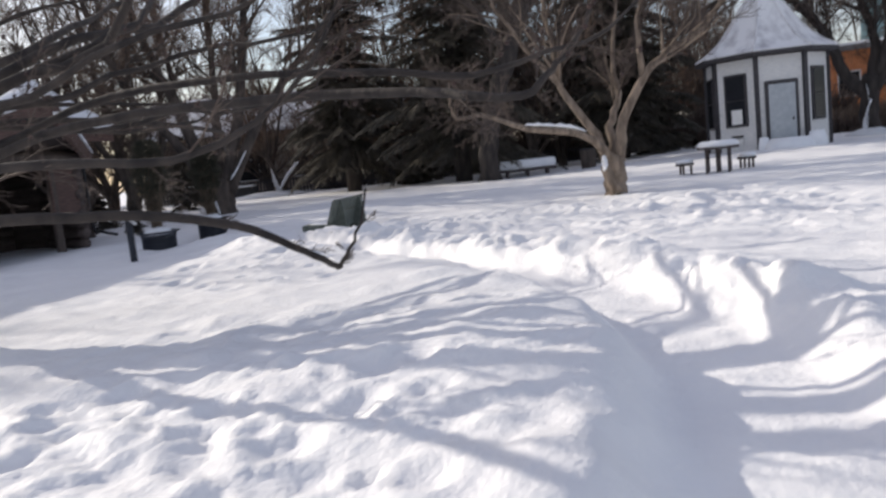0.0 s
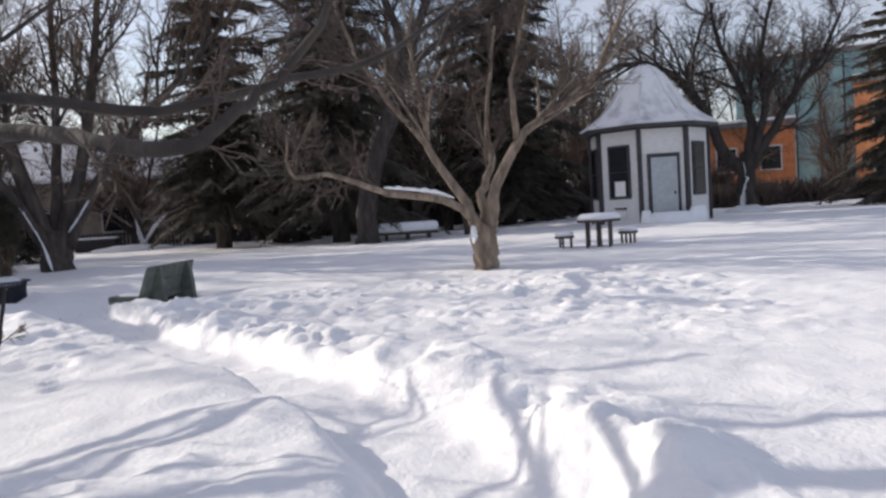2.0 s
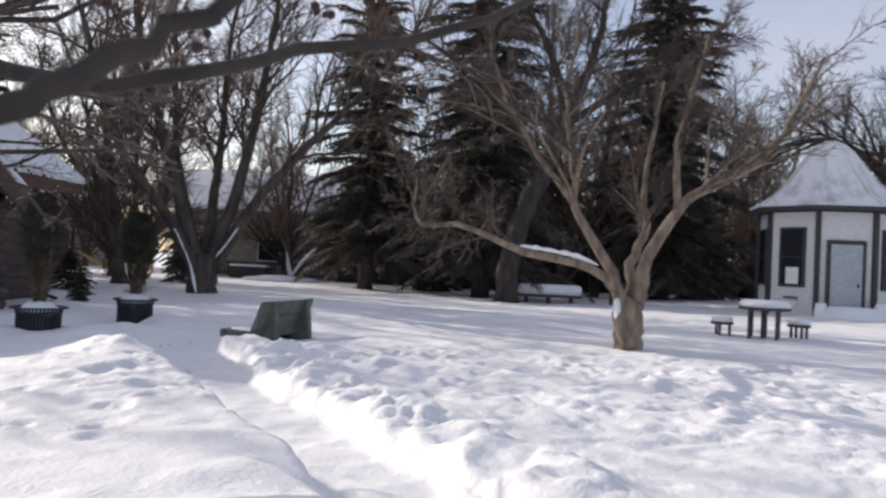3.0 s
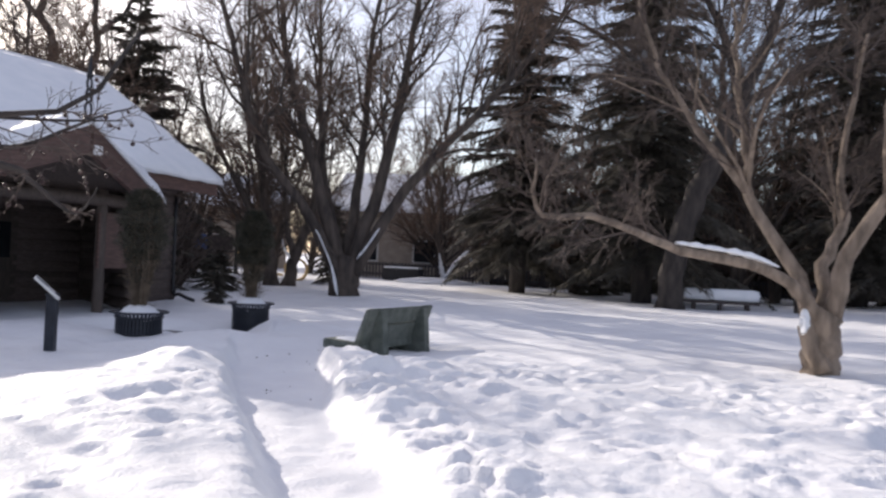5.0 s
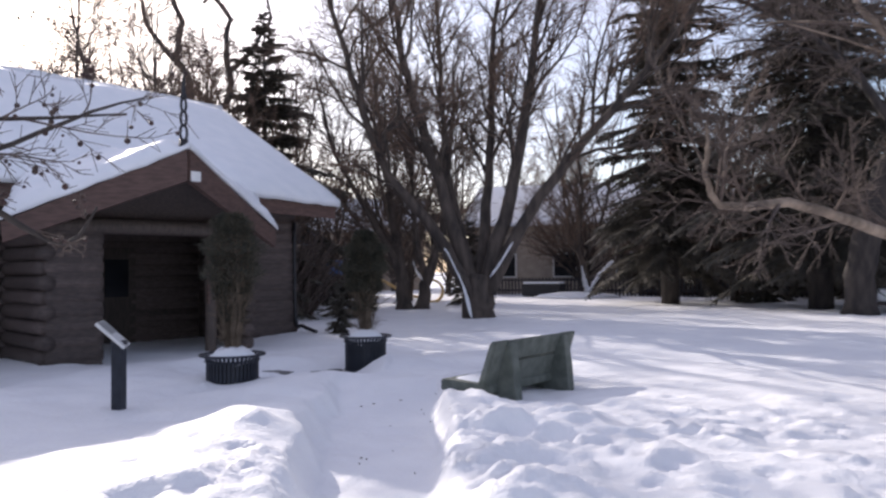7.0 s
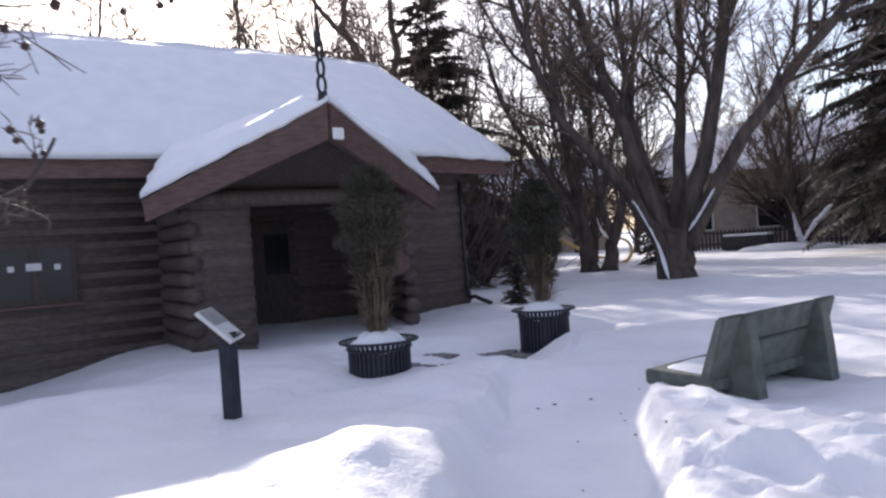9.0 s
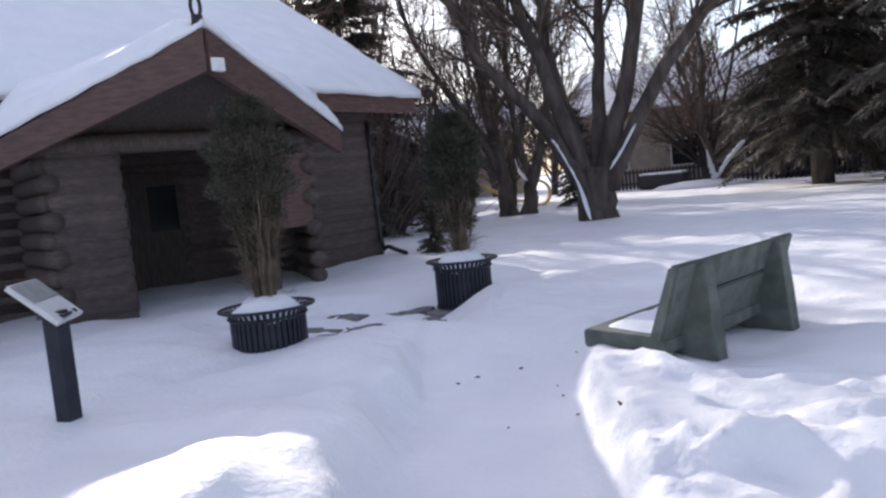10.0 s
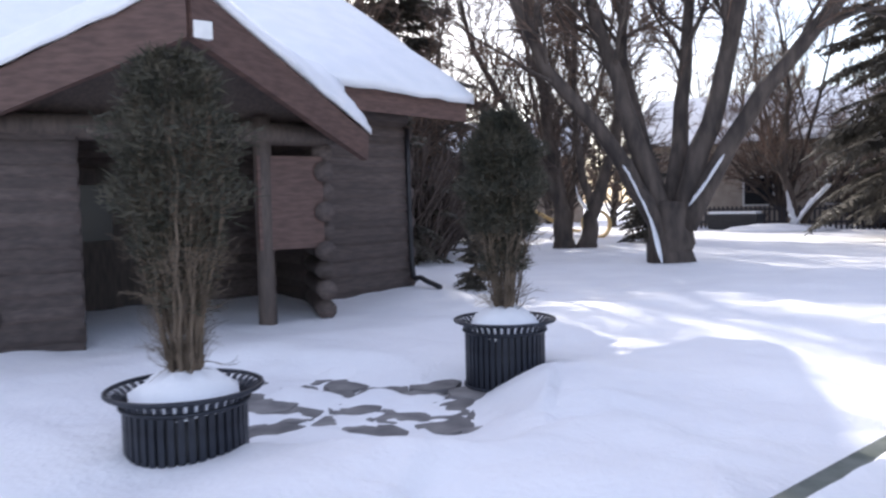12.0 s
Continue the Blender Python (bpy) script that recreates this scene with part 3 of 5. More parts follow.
for k in (-1, 1, 2, -2):
    wf = part("window", box_bm(0.92, 0.07, 1.98, (0, 0, 0), 0.01), TRIM, booth)
    wf.matrix_local = face_pose(k, 0.05, 1.13)
    for zz in (0.08, 1.01):
        part("pane", box_bm(0.74, 0.02, 0.89, (0, -0.045, zz)), PANE, wf)
    if k == -1:
        part("notice", box_bm(0.44, 0.015, 0.55, (0.05, -0.065, 0.1)), WHITE, wf, "white paper notice")
sg = part("wall_box", box_bm(0.42, 0.1, 0.22, (0, 0, 0), 0.01), WHITE, booth)
sg.matrix_local = face_pose(-1, 0.06, 0.45)
sg = part("wall_sign", box_bm(0.5, 0.03, 0.06, (0, 0, 0)), TRIM, booth)
sg.matrix_local = face_pose(-1, 0.07, 0.74)
df = part("door_frame", box_bm(1.18, 0.08, 2.56, (0, 0, 0), 0.01), TRIM, booth)
df.matrix_local = face_pose(0, 0.05, 0.15)
dd = part("door", box_bm(0.94, 0.05, 2.38, (0, -0.04, 0.04), 0.008), DOORGREY, df, "pale grey door")
part("handle", box_bm(0.05, 0.06, 0.12, (0.36, -0.09, 1.05), 0.01), BLACK, dd)
prof = [(2.60, 3.78), (2.62, 3.85), (2.22, 4.06), (1.76, 4.42), (1.36, 4.88), (1.02, 5.38), (0.72, 5.82), (0.42, 6.10), (0.14, 6.24), (0, 6.27)]
rt = part("roof", lathe_bm([(0, 3.80)] + [(2.4, 3.80)] + prof[:1] + prof[1:], 8), ROOFTIN, booth, "bell-shaped roof patchy with snow")
rt.matrix_local = pose(0, 0, 0, 0, 0, math.degrees(face_n + math.pi / 8))
rs = part("eave", lathe_bm([(2.3, 3.68), (2.66, 3.68), (2.66, 3.80), (2.3, 3.80), (2.3, 3.68)], 8), TRIM, booth)
rs.matrix_local = pose(0, 0, 0, 0, 0, math.degrees(face_n + math.pi / 8))
for k in range(8):
    a = face_n + (k + 0.5) * math.pi / 4
    t = Tubes()
    t.add([((r + 0.01) * math.cos(a), (r + 0.01) * math.sin(a), z + 0.02) for r, z in prof[1:-1]], [0.035] * 8, 5)
    t.link("hip", ROOFTIN, booth)
rg = random.Random(5)
for w_, al, out, h in ((1.9, 0.05, 0.55, 0.62), (0.75, 1.05, 0.45, 0.78), (0.45, -0.8, 0.4, 0.70)):
    bm = lathe_bm([(0, 0)] + [(w_ / 2, 0), (w_ / 2 * 0.95, h * 0.6), (w_ / 2 * 0.7, h), (0, h * 1.02)], 12, jitter=0.05, rng=rg)
    sp = part("snow_drift", bm, SNOW_CAP, booth, "snow heaped at the door", True)
    sp.matrix_local = face_pose(0, out, -0.05, al) @ Matrix.Diagonal((1, 0.6, 1, 1))


# ---- trees ----
def wander(rng, p, d, length, n, wob, up):
    pts = [p.copy()]
    d = d.normalized()
    for _ in range(n):
        d = (d + Vector((rng.gauss(0, wob), rng.gauss(0, wob), rng.gauss(0, wob) + up))).normalized()
        p = p + d * (length / n)
        pts.append(p.copy())
    return pts


def at_line(pts, f):
    x = f * (len(pts) - 1)
    i = min(int(x), len(pts) - 2)
    return pts[i].lerp(pts[i + 1], x - i), (pts[i + 1] - pts[i]).normalized()


def sprout(rng, wood, twigs, pts, r0, r1, counts, length, spread=0.9, up=0.05, lo=0.25, minimum=0.004, wob=0.12, keep=0.52, tips=2):
    """Side shoots along a limb, down to the finest twigs; counts: how many at each order."""
    count, last = counts[0], len(counts) == 1
    for k in range(count):
        f = lo + (1 - lo) * (k + rng.random()) / count
        p, d = at_line(pts, min(f, 0.999))
        r = (r0 + (r1 - r0) * f)
        axis_ = Vector((rng.gauss(0, 1), rng.gauss(0, 1), rng.gauss(0, 1))).cross(d)
        if axis_.length < 1e-3:
            continue
        nd = (d + axis_.normalized() * rng.uniform(0.5, 1.1) * spread + Vector((0, 0, up * 3))).normalized()
        ln = length * rng.uniform(0.5, 1.15) * (1.15 - 0.55 * f)
        rr = max(min(r * 0.6, ln * 0.018), minimum)
        n = tips if last else 4
        q = wander(rng, p, nd, ln, n, wob, up)
        end = max(rr * 0.3, minimum * 0.6)
        (wood if rr > 0.022 else twigs).add(q, [rr + (end - rr) * i / n for i in range(n + 1)], 6 if rr > 0.03 else (4 if rr > 0.012 else 3), False)
        if not last:
            sprout(rng, wood, twigs, q, rr, end, counts[1:], ln * keep, spread, up, 0.15, minimum, wob, keep, tips)


def tree(name, base, stems, label, category, seed, counts=(13, 9, 6), twig_len=0.42, minimum=0.006, bark=BARK, twig=TWIG, spread=0.85, up=0.05, lo=0.3, group="", sides=10, flare=1.3, bare=1, cap=99.0, keep=0.52, tips=2, wob=0.12):
    """stems: lists of points from the base up, each with its first and last radius; the first `bare` carry no shoots."""
    rng = random.Random(seed)
    top = thing(name, pose(*base), label, category, group)
    wood, twigs = Tubes(), Tubes()
    for i_, (pts, r0, r1, *more) in enumerate(stems):
        line = smooth_line(pts, 4)
        n, jit = len(line), min(r1 * 0.9, 0.035)
        line = [p + Vector((rng.gauss(0, jit), rng.gauss(0, jit), rng.gauss(0, jit * 0.4))) if i > 1 else p for i, p in enumerate(line)]
        if len(more) > 1:
            line = [p + Vector((noise.noise(Vector((i * 0.42, seed + i_ * 3.7, 0))), noise.noise(Vector((i * 0.42, 5.1, seed + i_ * 2.3))), noise.noise(Vector((9.3, i * 0.42, i_ * 1.9))))) * more[1] * min(1, i / 4) for i, p in enumerate(line)]
        rad = [r0 + (r1 - r0) * (i / (n - 1)) ** 0.8 for i in range(n)]
        if pts[0][2] <= 0.05:
            rad[0] *= flare
        wood.add(line, rad, sides)
        if i_ < bare or (more and more[0] == 0):
            continue
        total = sum((a - b).length for a, b in zip(line, line[1:]))
        sprout(rng, wood, twigs, line, r0, r1, counts, min(total * twig_len, cap) * (more[0] if more else 1), spread, up, lo, minimum, wob, keep, tips)
    wood.link("trunk", bark, top)
    if twigs.v:
        ob = twigs.link("crown", twig, top, "bare fine twigs")
        ob["kind"] = "stuff"
    return top


def snow_strip(parent, pts, w, h, label="snow lying along the limb"):
    """Snow resting along the top of a limb."""
    V, F = [], []
    line = smooth_line(pts, 5)
    rng = random.Random(len(line))
    prof = [(-1, -0.25), (-0.75, 0.55), (-0.2, 1), (0.35, 0.95), (0.85, 0.5), (1, -0.25)]
    for i, p in enumerate(line):
        d = (line[min(i + 1, len(line) - 1)] - line[max(i - 1, 0)])
        s = Vector((-d.y, d.x, 0))
        s = s.normalized() if s.length > 1e-4 else Vector((1, 0, 0))
        e = math.sin(math.pi * min(1, (i + 0.4) / (len(line) - 0.2))) ** 0.5
        e *= rng.uniform(0.5, 1.3)
        for a, b in prof:
            V.append(p + s * a * w * e + Vector((0, 0, b * h * e)))
    m = len(prof)
    for i in range(len(line) - 1):
        for k in range(m):
            F.append((i * m + k, i * m + (k + 1) % m, (i + 1) * m + (k + 1) % m, (i + 1) * m + k))
    return from_lists("snow", V, F, SNOW_CAP, parent, label, True)


def spruce(name, base, h, r, label, seed, clear=1.0, whorls=26, group="", material=NEEDLE, fine=1.0):
    """A conifer: trunk, drooping boughs and dense ragged sprays of needles."""
    rng = random.Random(seed)
    top = thing(name, pose(*base), label, "spruce tree", group)
    t = Tubes()
    t.add([(0, 0, -0.1), (0.03, 0.02, h * 0.4), (0, 0, h)], [h * 0.02 + 0.02, h * 0.013, 0.02], 8)
    V, F = [], []

    def spray(p, d, ln, wd):
        s = d.cross(Vector((0, 0, 1)))
        if s.length < 0.05:
            return
        s.normalize()
        n = max(4, int(ln / (0.10 * fine)))
        g = d * 0.05 * fine
        for i in range(n):
            f = (i + 0.5) / n
            c = p + d * ln * f + Vector((0, 0, -0.22 * ln * f * f))
            w = wd * (1 - 0.7 * f) * rng.uniform(0.55, 1.25)
            for sg in (-1, 1):
                q = c + s * sg * w + d * w * 0.5 + Vector((0, 0, rng.uniform(-0.8, 0.1) * w))
                b = len(V)
                V.extend((c - g, c + g, q + g * 0.5, q - g * 0.3 + Vector((0, 0, -0.04 * fine))))
                F.append((b, b + 1, b + 2, b + 3))
            q = c + Vector((rng.uniform(-.08, .08), rng.uniform(-.08, .08), -w * rng.uniform(0.5, 1.3)))
            b = len(V)
            V.extend((c - g * 1.3, c + g * 1.3, q))
            F.append((b, b + 1, b + 2))

    for k in range(whorls):
        f = (k + rng.random() * 0.9) / whorls
        z = clear + (h - clear) * f
        ln0 = r * (1 - f) ** 0.78 * (0.8 + 0.2 * min(1, f * 8)) * rng.uniform(0.82, 1.1) + 0.10
        m = (6 if h < 10 else 5) if f < 0.8 else 4
        a0 = rng.random() * 6.28
        for j in range(m):
            a = a0 + 6.283 * j / m + rng.uniform(-0.35, 0.35)
            ln = ln0 * rng.uniform(0.55, 1.15)
            d = Vector((math.cos(a), math.sin(a), -0.30 + 0.75 * f + rng.uniform(-0.14, 0.14))).normalized()
            p = Vector((0, 0, z + rng.uniform(-0.2, 0.2)))
            t.add([p, p + d * ln * 0.5 + Vector((0, 0, -0.05 * ln)), p + d * ln * 0.95 + Vector((0, 0, -0.19 * ln))], [0.0015 * h + 0.006, 0.01, 0.004], 3, False)
            spray(p + d * ln * 0.12, d, ln * 0.92, (0.20 + ln * 0.16) * min(1, h / 6 + 0.2))
            for q in range(max(1, int(ln * 1.7))):
                g = rng.uniform(0.15, 0.85)
                sgn = rng.choice((-1, 1))
                sd = (d + d.cross(Vector((0, 0, 1))) * sgn * rng.uniform(0.5, 1.0) + Vector((0, 0, -0.15))).normalized()
                spray(p + d * ln * g + Vector((0, 0, -0.12 * ln * g * g)), sd, ln * rng.uniform(0.3, 0.5), (0.16 + ln * 0.07) * min(1, h / 6 + 0.2))
    t.link("trunk", BARK_DARK, top)
    ob = from_lists("crown", V, F, material, top, "drooping dark green needles")
    ob["kind"] = "stuff"
    return top


def lean_frame(cx, cy, bx, by):
    """Sideways and depth directions as seen from (cx, cy) towards the base."""
    f = Vector((bx - cx, by - cy, 0)).normalized()
    return Vector((f.y, -f.x, 0)), f


# tan-barked fruit tree beside the path
bx, by = 4.2, 16.95
gzz = gz_at(bx, by)
RT, FW = lean_frame(2.4, 5.0, bx, by)


def rel(a, z, dpt=0.0):
    v = RT * a + FW * dpt
    return (v.x, v.y, z)


low_limb = [(-0.05, -0.12, 0.75), (-0.45, -0.40, 1.22), (-1.0, -0.75, 1.46), (-1.9, -1.15, 1.60), (-2.4, -1.75, 1.78), (-2.9, -2.65, 1.92), (-3.25, -3.25, 1.86), (-3.4, -3.5, 2.02), (-3.38, -3.48, 2.5)]
stems = [
    ([(0, 0, -0.15), (0.02, 0, 0.35), rel(0.02, 0.85)], 0.26, 0.24),
    ([rel(0.05, 0.05, -0.22), rel(-0.16, 0.6, -0.2), rel(-0.18, 1.0, -0.1)], 0.13, 0.11),
    (low_limb, 0.10, 0.014, 0.6),
    ([rel(-0.08, 0.7), rel(-0.45, 1.55, 0.1), rel(-1.0, 2.45, 0.2), rel(-1.1, 3.4, 0.2), rel(-1.3, 4.4, 0.4), rel(-1.1, 6.0, 0.6)], 0.125, 0.025),
    ([rel(0.12, 0.75), rel(0.30, 1.6, -0.1), rel(0.75, 2.45, -0.2), rel(1.3, 2.95, -0.2), rel(2.1, 3.4, 0.1), rel(2.7, 4.3, 0.3), rel(3.1, 5.2, 0.4)], 0.14, 0.025),
    ([rel(0.05, 0.8, 0.1), rel(0.0, 1.5, 0.35), rel(0.25, 2.2, 0.7), rel(0.2, 3.2, 0.9), rel(0.5, 5.0, 1.2)], 0.13, 0.025),
    ([rel(-1.0, 2.5, 0.2), rel(-1.7, 3.4, -0.2), rel(-2.4, 4.6, -0.3), rel(-2.7, 5.8, -0.2)], 0.07, 0.02),
    ([rel(0.75, 2.5, -0.2), rel(0.7, 3.6, -0.4), rel(1.1, 5.4, -0.5)], 0.08, 0.02),
]
fruit = tree("fruit_tree", (bx, by, gzz), stems, "tan-barked old fruit tree with snow on a low bough", "tree", 21, (16, 11, 8), 0.36, 0.0045, BARK_TAN, TWIG, 0.95, 0.01, 0.36, sides=12, flare=1.12, bare=2)
snow_strip(fruit, [(-0.62, -0.50, 1.44), (-1.0, -0.75, 1.56), (-1.5, -0.97, 1.64), (-1.95, -1.18, 1.69)], 0.085, 0.07)
snow_strip(fruit, [rel(-0.22, 0.55, -0.38), rel(-0.2, 0.7, -0.36), rel(-0.2, 0.86, -0.3)], 0.08, 0.10, "snow caught in the crotch")

# many-stemmed willow
bx, by = -8.45, 28.6
gzz = gz_at(bx, by)
RT, FW = lean_frame(2.4, 5.3, bx, by)
stems = [
    ([(0, 0, -0.2), (0, 0, 0.5), rel(0.02, 1.25)], 0.56, 0.44),
    ([rel(-0.3, -0.1, -0.2), rel(-0.35, 0.8, -0.35), rel(-0.8, 1.7, -0.5), rel(-1.05, 2.1, -0.6)], 0.2, 0.1),
    ([rel(-0.15, 0.8), rel(-0.7, 2.6), rel(-1.4, 4.7, 0.3), rel(-2.2, 7.6, 0.6), rel(-2.7, 10.5, 0.8), rel(-3.4, 13.5, 1)], 0.28, 0.05),
    ([rel(-0.25, 0.8, -0.1), rel(-1.3, 2.6, -0.5), rel(-2.6, 4.3, -0.9), rel(-3.5, 6.6, -1.2), rel(-4.3, 9.4, -1.4), rel(-5.2, 12, -1.5)], 0.23, 0.04),
    ([rel(0.0, 1.0, 0.2), rel(0.2, 3.0, 0.5), rel(0.4, 5.4, 0.9), rel(0.5, 8.5, 1.1), rel(0.9, 12.5, 1.2)], 0.24, 0.05),
    ([rel(0.2, 0.9), rel(0.8, 3.0, -0.2), rel(1.5, 6.0, -0.3), rel(1.9, 9.0, -0.2), rel(2.3, 13, 0)], 0.30, 0.05),
    ([rel(0.3, 0.8, -0.1), rel(1.2, 2.6, -0.4), rel(2.7, 4.7, -0.8), rel(4.4, 6.6, -1.2), rel(6.2, 8.8, -1.5), rel(7.4, 11, -1.6)], 0.25, 0.04),
    ([rel(-0.1, 1.0, 0.3), rel(-0.9, 4, 1.2), rel(-1.2, 7.5, 2.2), rel(-1.4, 12, 3.0)], 0.2, 0.04),
]
willow = tree("willow_tree", (bx, by, gzz), stems, "large bare willow with many leaning stems", "tree", 5, (22, 12, 9), 0.31, 0.0075, BARK, TWIG_RED, 0.9, 0.035, 0.34, sides=10, bare=2, tips=1, wob=0.2, keep=0.58)
snow_strip(willow, [rel(-0.22, 0.05, -0.72), rel(-0.42, 0.85, -0.6), rel(-0.8, 1.72, -0.62), rel(-1.02, 2.12, -0.68)], 0.15, 0.12, "strip of snow up the stem")
snow_strip(willow, [rel(0.35, 1.25, -0.45), rel(0.62, 1.6, -0.5), rel(1.05, 2.3, -0.62)], 0.12, 0.10)

# its smaller twin-stemmed neighbour
bx, by = -13.4, 33.0
RT, FW = lean_frame(-1.5, 12.4, bx, by)
stems = [
    ([rel(-0.35, -0.1), rel(-0.5, 1.5), rel(-0.75, 3.5), rel(-1.2, 6.5), rel(-1.6, 10)], 0.33, 0.06),
    ([rel(0.3, -0.1), rel(0.6, 1.3), rel(1.1, 3.0, 0.2), rel(1.5, 6.0, 0.5), rel(1.7, 9.8, 0.6)], 0.30, 0.05),
    ([rel(-0.5, 1.4), rel(-1.4, 3.2, -0.4), rel(-2.9, 6, -0.6), rel(-3.7, 9, -0.6)], 0.18, 0.04),
    ([rel(0.5, 1.2), rel(0.1, 3.0, -0.5), rel(0.0, 6, -0.9), rel(0.3, 9.5, -1)], 0.16, 0.03),
]
twin = tree("twin_stemmed_tree", (bx, by, gz_at(bx, by)), stems, "bare twin-stemmed tree behind the hut", "tree", 9, (17, 11, 8), 0.32, 0.009, BARK, TWIG, 0.9, 0.03, 0.25, bare=0, tips=1, wob=0.18, keep=0.58)
snow_strip(twin, [rel(0.35, 1.15, -0.3), rel(0.1, 1.5, -0.4), rel(0.0, 1.9, -0.4)], 0.1, 0.1)

# tall tree whose trunk leans away from the spruces
bx, by = 1.9, 33.0
RT, FW = lean_frame(2.4, 5.0, bx, by)
stems = [
    ([(0, 0, -0.1), rel(0.1, 1.6), rel(0.6, 3.6), rel(1.4, 5.6), rel(2.0, 7.2)], 0.46, 0.34),
    ([rel(2.0, 7.2), rel(1.6, 9.2, 0.4), rel(0.6, 11.5, 0.8), rel(-0.4, 14, 1)], 0.24, 0.05),
    ([rel(2.0, 7.2), rel(2.9, 9.4, -0.3), rel(3.4, 12, -0.5), rel(4.4, 15, -0.6)], 0.26, 0.05),
    ([rel(1.9, 6.9), rel(4.0, 8.4, 0.2), rel(6.3, 9.6, 0.4), rel(8.4, 11.5, 0.6)], 0.18, 0.03),
    ([rel(1.2, 5.2), rel(-0.4, 7.6, -0.5), rel(-2.6, 9.4, -0.8), rel(-5.0, 10.6, -1)], 0.16, 0.03),
]
leaner = tree("leaning_tree", (bx, by, gz_at(bx, by)), stems, "tall dark bare tree with a leaning trunk", "tree", 13, (20, 12, 8), 0.32, 0.008, BARK_DARK, TWIG, 0.95, 0.02, 0.2, tips=1, wob=0.2, keep=0.58)

# slim forked tree with a snow-packed base
bx, by = -11.1, 47.9
stems = [
    ([(0.1, 0, -0.1), (-0.1, 0, 1.2), (-0.45, 0, 3.0), (-0.3, 0, 6), (-0.9, 0.4, 10)], 0.26, 0.05),
    ([(0.1, 0, 0.0), (0.7, 0, 1.0), (1.6, 0, 2.0), (2.6, 0.3, 3.6), (3.2, 0.3, 6)], 0.2, 0.04),
]
slim = tree("forked_tree", (bx, by, gz_at(bx, by)), stems, "slim forked bare tree packed with snow at its base", "tree", 17, (18, 11, 8), 0.44, 0.011, BARK, TWIG_RED, bare=0, tips=1, wob=0.2, keep=0.58)
snow_strip(slim, [(-0.25, -0.3, 1.7), (-0.1, -0.3, 1.0), (0.1, -0.35, 0.3), (0.1, -0.5, 0.0)], 0.40, 0.30, "snow packed in the fork")
snow_strip(slim, [(0.1, -0.3, 0.2), (0.7, -0.25, 1.1), (1.5, -0.2, 1.95)], 0.36, 0.28, "snow packed in the fork")
part("drift", lathe_bm([(0, 0), (2.6, -0.05), (2.0, 0.16), (1.0, 0.28), (0, 0.32)], 14, jitter=0.06, rng=random.Random(2), at=(-0.6, 0, 0)), SNOW_CAP, slim, "low snow drift", True)

# spreading tree beside the booth
bx, by = 19.1, 35.0
RT, FW = lean_frame(1.7, 1.5, bx, by)
stems = [
    ([(0, 0, -0.1), rel(-0.05, 0.9), rel(0.05, 1.9), rel(0.1, 2.6)], 0.42, 0.36),
    ([rel(0, 1.7), rel(-1.0, 2.9), rel(-1.6, 4.6), rel(-2.8, 6.3), rel(-4.6, 7.2), rel(-6.4, 6.9), rel(-8.0, 6.0)], 0.31, 0.07),
    ([rel(0.1, 2.2), rel(0.3, 4.0), rel(-0.1, 5.6), rel(-0.9, 7.6), rel(-1.2, 9.5)], 0.28, 0.06),
    ([rel(0.2, 2.0), rel(1.2, 3.6), rel(2.2, 5.3), rel(3.1, 6.4), rel(4.0, 8.3)], 0.28, 0.06),
    ([rel(0.3, 2.5), rel(0.9, 4.6, -0.4), rel(0.8, 6.8, -0.8), rel(1.4, 9.6, -1)], 0.23, 0.05),
    ([rel(-1.4, 4.2), rel(-2.4, 4.9, -0.6), rel(-3.6, 5.2, -0.9), rel(-4.8, 4.6, -1.1)], 0.16, 0.05),
]
spreader = tree("spreading_tree", (bx, by, gz_at(bx, by)), stems, "spreading bare tree with snow against its trunk", "tree", 23, (24, 13, 9), 0.40, 0.0085, BARK_DARK, TWIG, 0.95, 0.01, 0.2, tips=1, wob=0.2, keep=0.58)
snow_strip(spreader, [rel(-0.2, -0.05, -0.5), rel(-0.16, 0.8, -0.42), rel(0.0, 1.5, -0.36), rel(-0.1, 2.2, -0.34)], 0.2, 0.14, "snow plastered on the trunk")
part("drift", lathe_bm([(0, 0), (1.2, -0.06), (0.8, 0.12), (0.4, 0.3), (0, 0.36)], 12, jitter=0.06, rng=random.Random(3)), SNOW_CAP, spreader, "", True)

# crab apple beside the path, its limbs hanging over it
bx, by = -4.6, 6.75
gzz = gz_at(bx, by)


def wp(x, y, z):
    return (x - bx, y - by, z - gzz)


